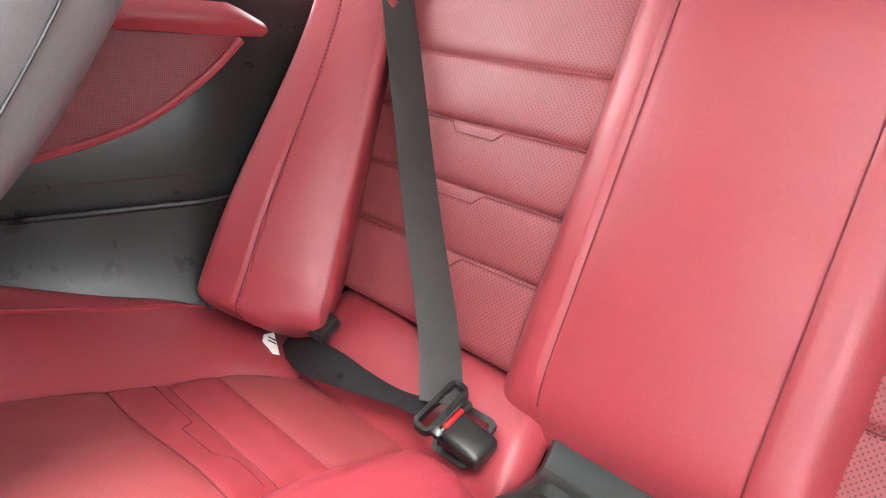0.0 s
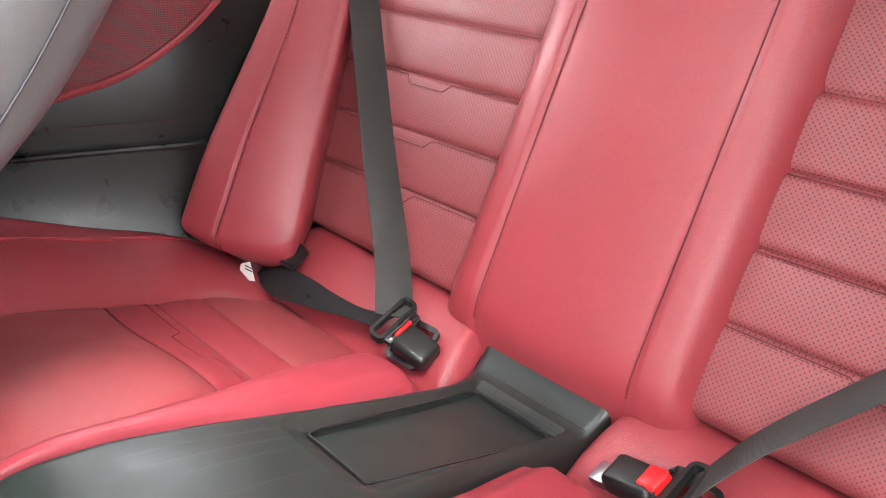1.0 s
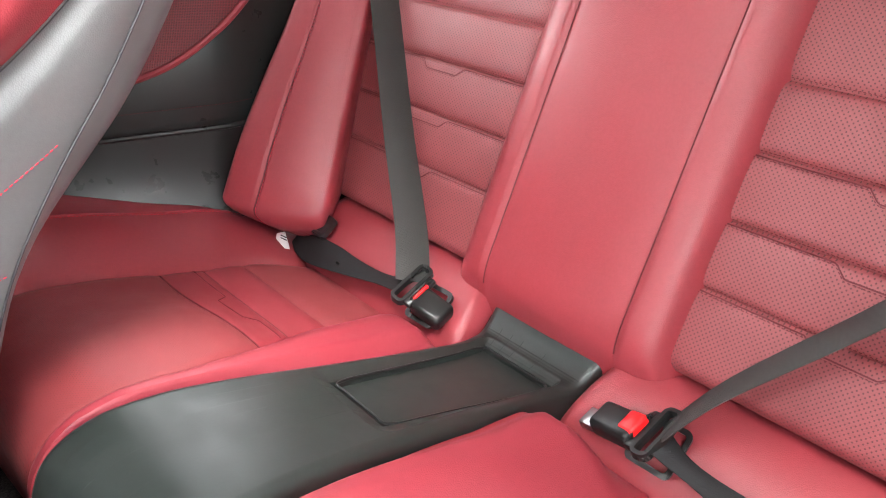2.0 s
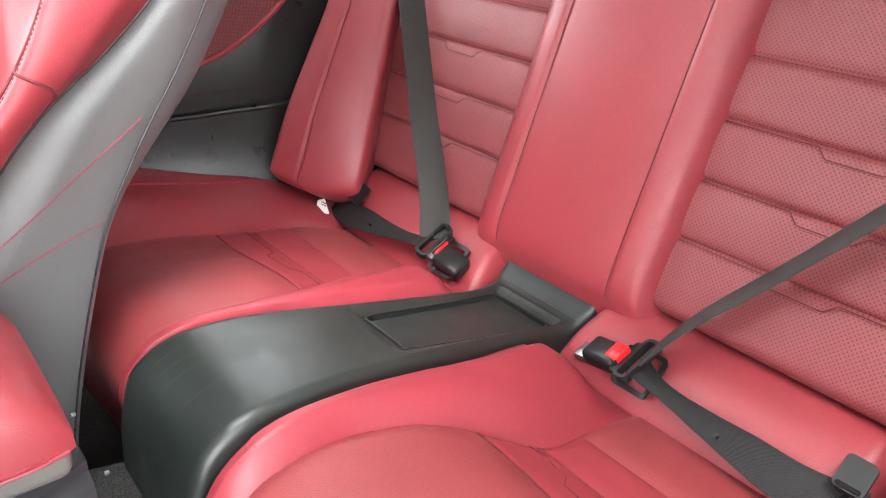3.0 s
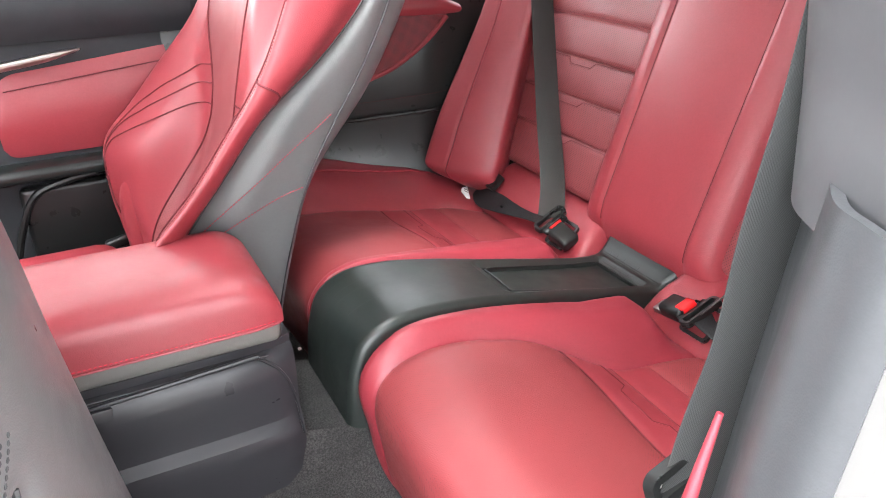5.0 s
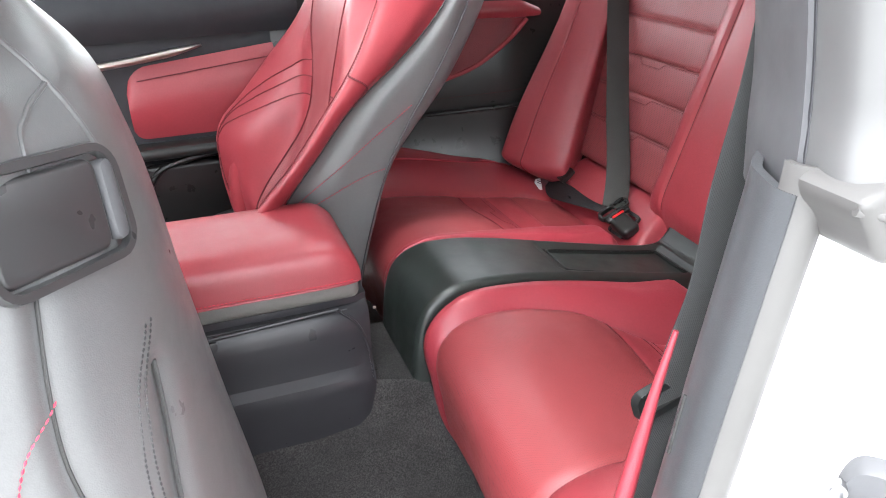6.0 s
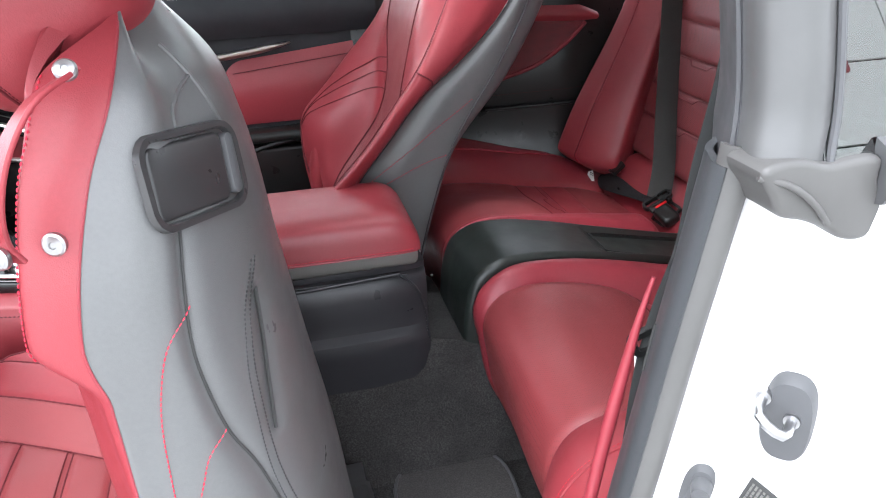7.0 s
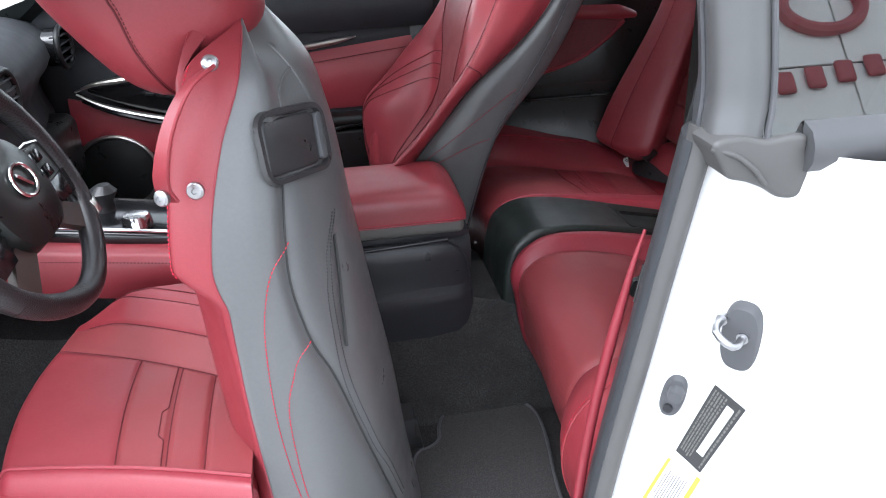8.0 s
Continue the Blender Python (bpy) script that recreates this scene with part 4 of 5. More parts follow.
def drv_skin(k, z):
    """The seat's skin with the soft valleys of its seams pressed in."""
    q = drv_at(k, z)
    d = math.inf
    for keys in (SEAM_MID, SEAM_FLANK):
        if keys[-1][1] < z < keys[0][1]:
            i = max(n for n in range(len(keys)) if keys[n][1] >= z)
            a, b = keys[i], keys[min(i + 1, len(keys) - 1)]
            t = (a[1] - z) / max(a[1] - b[1], 1e-6)
            d = min(d, abs(k - (a[0] + (b[0] - a[0]) * t)))
    press = 0.006 * max(0.0, 1 - d / 0.35) ** 2
    return q + Vector((-press * 0.8, press * 0.5, 0))


SEAM_MID = [(2.62, 0.957), (2.67, 0.935), (2.75, 0.894), (2.82, 0.838), (2.75, 0.777), (2.45, 0.693), (2.22, 0.581), (1.84, 0.463), (1.6, 0.40)]
SEAM_FLANK = [(1.55, 0.860), (1.69, 0.821), (1.92, 0.765), (2.07, 0.721)]
part("back_shell", sheet(lambda u, v: drv_skin(-4.0 + (4.0 + edge_k(0.32 + 0.80 * v)) * u, 0.32 + 0.80 * v), 150, 110, 0.006, (1, -0.3, 0)), grey_leather, driver_seat, "dark grey leather seat back")
part("side_bolster", sheet(lambda u, v: red_edge_at(u, v), 40, 90, 0.006, (0.2, -1, 0)), red_leather, driver_seat, "red leather side bolster")
part("seat_insert", sheet(lambda u, v: drv_at(7 + 4 * u, 0.32 + (top_z(7 + 4 * u) - 0.32) * v), 30, 60, 0.006, (-1, 0, 0)), red_fine, driver_seat)
part("side_bolster", sheet(lambda u, v: drv_at(11 + 3 * u, 0.32 + (top_z(11 + 3 * u) - 0.32) * v), 30, 60, 0.006, (-0.3, 1, 0)), red_leather, driver_seat)
crown = []
for t in (0.0, 0.25, 0.5, 0.75, 0.95):
    ring = [drv_at(k, top_z(k) - 0.002) for k in np.linspace(0, 18, 90, endpoint=False)]
    mid = Vector((-0.96, -0.365, 1.118))
    crown.append([mid + (q - mid) * math.cos(t * math.pi / 2) + Vector((-0.01 * t, 0, 0.045 * math.sin(t * math.pi / 2))) for q in ring])
part("top", loft(crown), red_leather, driver_seat, "rounded red leather shoulder")
part("seam", tube(on_ring(drv_at, [(k, z) for k, z in SEAM_MID], 70, -0.0035), 0.0014, 6), ink, driver_seat)
part("seam", tube(on_ring(drv_at, [(k, z) for k, z in SEAM_FLANK], 40, -0.0025), 0.0022, 6), ink, driver_seat)
part("seam", tube(on_ring(drv_at, [(edge_k(z), z) for z in np.linspace(0.36, 1.11, 26)], 80, 0.0004), 0.0014, 6), red_deep, driver_seat)
for keys in ([(2.75, 0.889), (3.35, 0.838), (3.62, 0.754), (3.70, 0.665), (3.66, 0.58), (3.5, 0.50), (3.3, 0.44)], [(2.75, 0.760), (3.2, 0.726), (3.48, 0.648), (3.50, 0.565), (3.36, 0.49)]):
    part("stitching", stitches(on_ring(drv_at, keys, 120, 0.0010), 0.0038, 0.0015, 0.0007), thread_red, driver_seat, "red contrast stitching")
for off in (-0.06, 0.06):
    keys = [(1.46 + off, 0.889), (2.02 + off, 0.833), (2.22 + off, 0.771), (2.29 + off, 0.693), (2.14 + off, 0.592), (1.76 + off, 0.497), (1.5 + off, 0.43)]
    part("stitching", stitches(on_ring(drv_at, keys, 120, 0.0006), 0.0034, 0.0010, 0.0007), thread_charcoal, driver_seat)
part("rib", tube(on_ring(drv_at, [(1.45, 1.085), (1.35, 1.055), (1.2, 1.02), (1.1, 1.0)], 30, 0.0), 0.0022, 8), grey_leather, driver_seat)
part("rib", tube(on_ring(drv_at, [(2.29, 1.008), (2.2, 1.03), (1.9, 1.045), (1.4, 1.058)], 30, 0.0), 0.0020, 8), grey_leather, driver_seat)
part("stitching", stitches(on_ring(drv_at, [(5.6, 0.868), (5.5, 0.92), (5.5, 0.98), (5.3, 1.04), (4.9, 1.08)], 80, 0.0012), 0.0034, 0.0016, 0.0008), thread_red, driver_seat)

# the release pad sunk into the back, in a rounded frame
p_tl, p_bl, p_br, p_tr = (drv_at(3.50, 1.027), drv_at(3.24, 0.961), drv_at(1.40, 0.947), drv_at(1.28, 1.011))
p_c = (p_tl + p_bl + p_br + p_tr) / 4
p_x = ((p_tr + p_br) - (p_tl + p_bl)).normalized()
p_y = ((p_tl + p_tr) - (p_bl + p_br)).normalized()
p_n = p_x.cross(p_y).normalized()
if p_n.x < 0:
    p_n = -p_n
p_w, p_h = ((p_tr + p_br) / 2 - (p_tl + p_bl) / 2).length, ((p_tl + p_tr) / 2 - (p_bl + p_br) / 2).length
release = part("release_handle", ring_plate(p_c + p_n * 0.006, p_x, p_y, p_w + 0.014, p_h + 0.014, 0.022, 0.0080, 0.006), satin_black, driver_seat, "black release handle frame")
part("pad", slab(round_outline(p_w - 0.018, p_h - 0.006, 0.009), p_c + p_n * 0.0090 - p_x * 0.005, p_x, p_y, 0.012, 0.0035, 3), satin_black, release, "dark grained plastic pad")
part("grip", slab(round_outline(0.013, p_h - 0.012, 0.006), p_c + p_n * 0.012 + p_x * (p_w / 2 - 0.006), p_x, p_y, 0.012, 0.003), rubber, release, "grey plastic grip bar")

# belt guide strap with press studs
strap = part("belt_guide_strap", ribbon([(-0.976, -0.548, 1.088), (-1.000, -0.592, 1.074), (-1.018, -0.612, 1.045), (-1.031, -0.615, 1.008), (-1.036, -0.604, 0.980), (-1.032, -0.598, 0.966)],
             [(0.4, -0.9, 0.2), (0.5, -0.85, 0.2), (0.6, -0.8, 0.0), (0.75, -0.65, 0), (0.85, -0.5, 0), (0.85, -0.5, 0)], 0.020, 0.004, 50), red_leather, driver_seat, "red leather belt guide strap")


def stud(c, n, r, parent):
    n = Vector(n).normalized()
    side = n.orthogonal().normalized()
    up = n.cross(side)
    rings = [[Vector(c) + n * h + (side * math.cos(a) + up * math.sin(a)) * q for a in np.linspace(0, 2 * math.pi, 20, endpoint=False)] for q, h in ((r, -0.002), (r, 0.002), (r * 0.8, 0.004), (r * 0.32, 0.0045), (r * 0.25, 0.003))]
    return part("press_stud", loft(rings), zinc, parent, "steel press stud")


stud((-0.978, -0.556, 1.091), (0.1, -0.8, 0.6), 0.0085, strap)
stud((-1.038, -0.609, 0.974), (-0.5, -0.9, 0.1), 0.0085, strap)
stud(drv_at(4.6, 0.964), (-0.25, -1, 0.1), 0.0095, driver_seat)


def head(u, v):
    a, b = 2 * math.pi * u, math.pi * (v - 0.5)
    se = lambda q, e: math.copysign(abs(q) ** e, q)
    x = 0.140 * se(math.cos(b), 0.6) * se(math.cos(a), 0.7)
    y = 0.153 * se(math.cos(b), 0.6) * se(math.sin(a), 0.7)
    z = 0.106 * se(math.sin(b), 0.75)
    return pose(-1.064, -0.345, 1.165, 0, 54, 8) @ Vector((x, y, z))


part("headrest", sheet(head, 48, 32), red_leather, driver_seat, "red leather headrest")
HEAD_SEAM = spline([(0.738, 0.45), (0.757, 0.405), (0.785, 0.365), (0.825, 0.340), (0.87, 0.326), (0.93, 0.317), (0.99, 0.31)], 80)
part("seam", tube([head(*q) for q in HEAD_SEAM], 0.0014, 6), thread_dark, driver_seat)
for off in (0.010,):
    part("stitching", stitches([head(q[0], q[1] + off) for q in HEAD_SEAM], 0.0036, 0.0014, 0.0007), thread_dark, driver_seat)


def bolster_v(u):
    """Where the cushion's flat part ends and its inboard bolster begins to rise."""
    return 0.459 + 0.386 * u


def drv_cushion(u, v):
    """u runs rear to front, v from the outboard edge to the inboard one."""
    x = -0.970 - 0.370 * u
    y = -0.656 + 0.105 * u + (0.446 - 0.085 * u) * v
    z = 0.613 + 0.010 * math.sin(math.pi * min(u * 1.1, 1)) - 0.12 * max(0, (u - 0.88) / 0.12) ** 2
    rise = min(max((v - bolster_v(u)) / 0.34, 0.0), 1.0)
    z += 0.058 * math.sin(rise * math.pi / 2) ** 1.3 * (1 - step(u, 0.62, 0.97)) - 0.06 * step(v, 0.965, 1.0)
    z -= 0.050 * (1 - math.sqrt(max(1 - (1 - min(v / 0.05, 1)) ** 2, 0)))
    z -= 0.003 * bump1(v, bolster_v(u), 0.012) + 0.003 * bump1(v, bolster_v(u) + 0.13, 0.012) + 0.002 * bump1(v, bolster_v(u) + 0.24, 0.010)
    if 0.075 < v < bolster_v(u):
        for c in (0.24, 0.363, 0.528):
            z -= 0.003 * bump1(u, c, 0.016)
    return Vector((x - 0.03 * math.sin(math.pi * v) * u, y, z))


def cushion_piece(u0, u1, va, vb, nu, nv):
    return sheet(lambda u, v: drv_cushion(u0 + (u1 - u0) * u, va(u0 + (u1 - u0) * u) + (vb(u0 + (u1 - u0) * u) - va(u0 + (u1 - u0) * u)) * v), nu, nv, 0.02)


part("cushion_panel", cushion_piece(0.09, 0.528, lambda u: 0.07, bolster_v, 50, 40), red_seat, driver_seat, "perforated red leather rear panel")
part("cushion_panel", cushion_piece(0.528, 1.0, lambda u: 0.07, bolster_v, 40, 40), red_leather, driver_seat, "plain red leather front panel")
part("cushion_strip", cushion_piece(0.09, 1.0, bolster_v, lambda u: bolster_v(u) + 0.13, 70, 14), red_seat, driver_seat, "perforated red leather strip")
part("cushion_bolster", cushion_piece(0.09, 1.0, lambda u: bolster_v(u) + 0.13, lambda u: 1.0, 70, 30), red_leather, driver_seat, "raised red leather inboard bolster")
part("cushion_edge", cushion_piece(0.09, 1.0, lambda u: 0.0, lambda u: 0.07, 60, 16), red_deep, driver_seat, "rounded red leather outer edge")
for c in (0.24, 0.363, 0.528):
    part("seam", tube([drv_cushion(c, v) + Vector((0, 0, 0.0004)) for v in np.linspace(0.08, bolster_v(c), 30)], 0.0010, 6), thread_dark, driver_seat)
tab = [drv_cushion(0.378 + 0.020 * min(max((v - 0.20) / 0.02, 0), 1) * min(max((0.36 - v) / 0.02, 0), 1), v) + Vector((0, 0, 0.0004)) for v in np.linspace(0.08, bolster_v(0.38), 60)]
part("seam", tube(tab, 0.0009, 6), thread_dark, driver_seat)
for off in (0.0, 0.13, 0.24, 0.29):
    part("seam", tube([drv_cushion(u, min(bolster_v(u) + off, 0.96)) + Vector((0, 0, 0.0005)) for u in np.linspace(0.02, 0.93 - 0.9 * off, 50)], 0.0011, 6), thread_dark, driver_seat)
part("piping", tube([drv_cushion(u, 0.07) + Vector((0, -0.001, 0.0015)) for u in np.linspace(0.09, 0.93, 50)], 0.0026, 8), red_deep, driver_seat, "red leather cushion piping")
part("cushion_base", rbox((-1.17, -0.41, 0.53), (0.32, 0.38, 0.12), 0.03, 4), red_leather, driver_seat)
part("seat_frame", rbox((-1.08, -0.39, 0.42), (0.44, 0.42, 0.12), 0.02, 2), black_plastic, driver_seat)
part("rail_bracket", loft([[(x, y, z) for x, y in ((-0.800, -0.205), (-0.800, -0.150), (xx, -0.150), (xx, -0.205))] for z, xx in ((0.262, -0.752), (0.29, -0.757), (0.30, -0.768), (0.335, -0.766))]), zinc, driver_seat, "bare steel seat rail bracket")

# ---- far door ----
far_door = thing("far_door", "closed far door with a red leather inset and black trim", "car door", at=(-0.9, 0.75, 0.5))


def door_sheet(x0, x1, z0, z1, y, thick, nx=30, nz=10, bow=0.0, out=(0, -1, 0), lean=0.0):
    def fn(u, v):
        x = x0 + (x1 - x0) * u
        za, zb = (z0(x), z1(x)) if callable(z0) else (z0, z1)
        return Vector((x, y - bow * math.sin(math.pi * v) + lean * (zb - za) * v, za + (zb - za) * v))

    return sheet(fn, nx, nz, thick, out)


def soft_ends(x, x0, x1, r, amount):
    """How far an edge draws in near its rounded ends."""
    d = min(x - x0, x1 - x)
    return amount * (1 - math.sqrt(max(1 - (1 - min(d / r, 1)) ** 2, 0)))


part("door_panel", door_sheet(-1.70, -0.55, 0.30, 0.985, 0.735, 0.05), dash_soft, far_door)
part("upper_roll", door_sheet(-1.70, -0.56, lambda x: 0.905, lambda x: 1.018, 0.718, 0.02, bow=0.026), dash_soft, far_door)
part("red_inset", door_sheet(-0.935, -0.575, lambda x: 0.695 + soft_ends(x, -0.935, -0.575, 0.03, 0.02), lambda x: 0.848 + 0.10 * (x + 0.93) - soft_ends(x, -0.935, -0.575, 0.05, 0.05), 0.728, 0.03, 50, 14, 0.016),
     red_leather, far_door, "padded red leather inset")
part("seam", tube([(x, 0.7135, 0.822 + 0.10 * (x + 0.93)) for x in np.linspace(-0.91, -0.59, 30)], 0.0013, 6), thread_dark, far_door)
part("handle_strip", tube(spline([(-1.06, 0.705, 0.856), (-0.95, 0.695, 0.866), (-0.86, 0.695, 0.876), (-0.768, 0.708, 0.889)], 30), lambda t: 0.011 - 0.008 * max(0, t - 0.8) / 0.2, 10, flat=0.7), satin_metal, far_door, "satin metal handle strip")
part("armrest", rbox((-0.80, 0.705, 0.672), (0.44, 0.07, 0.026), 0.011, 4), black_soft, far_door)
part("pocket_lip", tube(spline([(-0.96, 0.700, 0.50), (-0.935, 0.697, 0.57), (-0.90, 0.695, 0.628), (-0.84, 0.695, 0.648), (-0.62, 0.70, 0.662)], 40), 0.007, 8), black_plastic, far_door)
part("pocket", rbox((-0.75, 0.715, 0.54), (0.36, 0.03, 0.2), 0.012, 3), black_plastic, far_door)
# the front end of the far door: silver band, red lower field, speaker
part("front_band", tube(spline([(-1.492, 0.694, 0.800), (-1.45, 0.690, 0.815), (-1.374, 0.690, 0.824), (-1.253, 0.692, 0.836), (-1.12, 0.694, 0.850)], 30), lambda t: 0.004 + 0.010 * min(t * 3, 1), 10, flat=0.6), satin_metal, far_door, "champagne metal trim band")
part("lower_band", tube(spline([(-1.490, 0.693, 0.794), (-1.44, 0.688, 0.766), (-1.385, 0.686, 0.745), (-1.29, 0.688, 0.718), (-1.18, 0.690, 0.700)], 30), lambda t: 0.004 + 0.007 * min(t * 3, 1), 10, flat=0.6), satin_metal, far_door, "champagne metal lower band")
part("weave_strip", tube(spline([(-1.478, 0.694, 0.778), (-1.43, 0.688, 0.752), (-1.38, 0.685, 0.733), (-1.29, 0.687, 0.705), (-1.18, 0.689, 0.687)], 30), 0.007, 8), gloss_black, far_door, "dark woven accent strip")
part("switch_plate", slab([tuple(q) for q in spline([(-1.465, 0.800), (-1.36, 0.812), (-1.20, 0.824), (-1.15, 0.76), (-1.20, 0.715), (-1.30, 0.730), (-1.40, 0.765)], 40, True)], (0, 0.698, 0), (1, 0, 0), (0, 0, 1), 0.02, 0.004), gloss_black, far_door, "gloss black switch panel")
for k in range(3):
    part("window_switch", rbox((-1.24 - 0.035 * k, 0.690, 0.775 + 0.004 * k), (0.022, 0.018, 0.008), 0.003, 2), black_plastic, far_door)
part("red_lower_field", door_sheet(-1.52, -1.04, lambda x: 0.62, lambda x: 0.775 - 0.27 * (x + 1.50), 0.712, 0.02, 30, 8, 0.01), red_leather, far_door, "red leather lower field")
ring_c = Vector((-1.437, 0.700, 0.574))
spk = part("door_speaker", tube([ring_c + Vector((math.cos(a) * 0.105, 0, math.sin(a) * 0.10)) for a in np.linspace(0, 2 * math.pi, 48, endpoint=False)], 0.006, 8, True), satin_metal, far_door, "round door speaker with silver ring")
part("grille", loft([[ring_c + Vector((math.cos(a) * r, dy, math.sin(a) * r * 0.95)) for a in np.linspace(0, 2 * math.pi, 48, endpoint=False)] for r, dy in ((0.102, 0.0), (0.06, -0.008), (0.01, -0.010))]), black_plastic, spk)
far_pane = part("window_pane", door_sheet(-1.30, -0.50, lambda x: 1.00, lambda x: 1.28, 0.70, 0.004), glass, far_door)
far_pane.visible_shadow = False

# ---- dashboard ----
dash = thing("dashboard", "black soft dashboard with slatted air vents", "dashboard", at=(-1.6, 0, 0.6))
DASH = ((0.0, 0.93), (0.02, 0.985), (0.08, 1.015), (0.20, 1.02), (0.34, 0.99), (0.34, 0.58), (0.08, 0.60), (0.03, 0.75), (0.05, 0.86))
part("upper_pad", loft([[(-1.42 - dx - 0.10 * (y / 0.7) ** 2, y, z - 0.02 * (y / 0.7) ** 2) for dx, z in spline(DASH, 36, True)] for y in np.linspace(-0.70, 0.70, 29)]), dash_soft, dash)
for cy, cz in ((0.60, 0.93), (-0.10, 0.93), (0.10, 0.93), (-0.62, 0.93)):
    vc = Vector((-1.425 - 0.07 * abs(cy), cy, cz))
    vent = part("air_vent", tube([vc + Vector((0.006, 0.052 * math.cos(a), 0.046 * math.sin(a))) for a in np.linspace(0, 2 * math.pi, 36, endpoint=False)], 0.007, 10, True), black_plastic, dash, "round black air vent")
    part("duct", loft([[vc + Vector((dx, 0.052 * k * math.cos(a), 0.046 * k * math.sin(a))) for a in np.linspace(0, 2 * math.pi, 28, endpoint=False)] for k, dx in ((0.98, 0.004), (0.95, -0.030), (0.1, -0.032))], False), gloss_black, vent)
    for k in range(4):
        z = -0.027 + 0.018 * k
        part("slat", rbox(vc + Vector((0.0, 0, z)), (0.022, 0.098 * math.sqrt(1 - (z / 0.05) ** 2), 0.004), 0.0012, 1), dark_plastic, vent)
part("lower_dash", rbox((-1.52, 0.30, 0.70), (0.10, 0.60, 0.16), 0.03, 4), black_plastic, dash)

# ---- steering wheel ----
w_c = Vector((-1.275, -0.375, 0.912))
wa, wb = Vector((0, 1, 0)), Vector((-0.42, 0, 0.907))
wn_axis = wa.cross(wb).normalized()
if wn_axis.x < 0:
    wn_axis = -wn_axis
w_turn = Matrix((wa, wb, wn_axis)).transposed().to_4x4()


def wheel_pt(y, z, n=0.0):
    return w_c + wa * y + wb * z + wn_axis * n


wheel = thing("steering_wheel", "black leather steering wheel with silver spokes and round emblem", "steering wheel", at=tuple(w_c))


def rim_pt(a):
    r = 0.176 - 0.020 * step(-math.sin(a), 0.25, 1.0)
    return wheel_pt(r * math.cos(a), r * math.sin(a))


rim_skin = perforated("wheel_perforated_leather", (0.020, 0.020, 0.021), (1, 2), 0.005, 0.2, 0.38).m
rim_smooth = leather("wheel_leather", (0.022, 0.022, 0.023), 0.34).m
for a0, a1, mt in ((-150, -95, rim_skin), (-95, -30, rim_smooth), (-30, 40, rim_skin), (40, 140, rim_smooth), (140, 210, rim_skin)):
    part("rim_section", tube([rim_pt(radians(a0 + (a1 - a0) * i / 24)) for i in range(25)], 0.0165, 14), mt, wheel)
hub = part("hub", loft([[wheel_pt(q[0] * s, q[1] * s - 0.004, n) for q in round_outline(0.178, 0.142, 0.062, 8)] for s, n in ((1.0, -0.03), (1.0, 0.0), (0.93, 0.016), (0.7, 0.024), (0.3, 0.027))]), black_soft, wheel, "black padded hub")
part("emblem", tube([wheel_pt(0.029 * math.cos(a), 0.021 * math.sin(a) + 0.005, 0.030) for a in np.linspace(0, 2 * math.pi, 32, endpoint=False)], 0.0028, 8, True), chrome, hub, "chrome oval emblem")
part("emblem_bar", tube([wheel_pt(y, z + 0.005, 0.030) for y, z in ((-0.010, 0.010), (0.0, 0.0), (0.010, -0.010))], 0.0026, 8), chrome, hub)
for sy in (-1, 1):
    sp = part("spoke", slab([(sy * 0.066, 0.028), (sy * 0.165, 0.022), (sy * 0.165, -0.028), (sy * 0.072, -0.030)][::sy], wheel_pt(0, 0, 0.004), wa, wb, 0.016, 0), black_plastic, wheel, "black spoke with buttons")
    for k, (yy, zz) in enumerate(((0.092, 0.010), (0.118, 0.010), (0.092, -0.014), (0.118, -0.014))):
        part("button", rbox(wheel_pt(sy * yy, zz, 0.007), (0.020, 0.017, 0.008), 0.003, 2, w_turn), gloss_black, sp)
    part("spoke_edge", tube([wheel_pt(sy * 0.068, 0.030, 0.006), wheel_pt(sy * 0.110, 0.032, 0.007), wheel_pt(sy * 0.150, 0.024, 0.006)], 0.0022, 6), chrome, sp)
    part("lower_spoke", slab([(sy * 0.040, -0.066), (sy * 0.080, -0.046), (sy * 0.146, -0.086), (sy * 0.122, -0.118)][::sy], wheel_pt(0, 0, 0.004), wa, wb, 0.012, 0), brown_metal, wheel, "brown satin metal lower spoke")
for sy in (-1, 1):
    part("spoke_cover", slab([(sy * 0.084, -0.028), (sy * 0.162, -0.026), (sy * 0.160, -0.062), (sy * 0.096, -0.058)][::sy], wheel_pt(0, 0, 0.008), wa, wb, 0.012, 0.002), gloss_black, wheel, "gloss black spoke cover")
part("rim_badge", rbox(wheel_pt(0.150, -0.095, 0.014), (0.020, 0.022, 0.006), 0.002, 2, w_turn), satin_metal, wheel, "small metal rim badge")

# ---- details of the front console ----
part("side_flank", loft([[(x, -0.118 - 0.012 * k, z) for k, z in ((0, 0.704 - dz), (0.6, 0.698 - dz), (1, 0.682 - dz), (1, 0.65 - dz), (0.3, 0.617 - dz))] + [(x, -0.06, 0.617 - dz), (x, -0.06, 0.704 - dz)] for x, dz in ((-1.45, -0.03), (-1.25, 0.0), (-1.135, 0.012), (-1.02, 0.03))]), red_leather, front_console, "red leather console flank")
part("stitching", stitches([(x, -0.1285, 0.690 - 0.13 * (x + 1.25)) for x in np.linspace(-1.40, -1.05, 40)], 0.004, 0.0016, 0.0009), thread_dark, front_console)
part("gear_surround", rbox((-1.24, 0.0, 0.712), (0.42, 0.17, 0.024), 0.008, 3, pose(0, 0, 0, 0, 8, 0)), gloss_black, front_console, "gloss black gear surround")
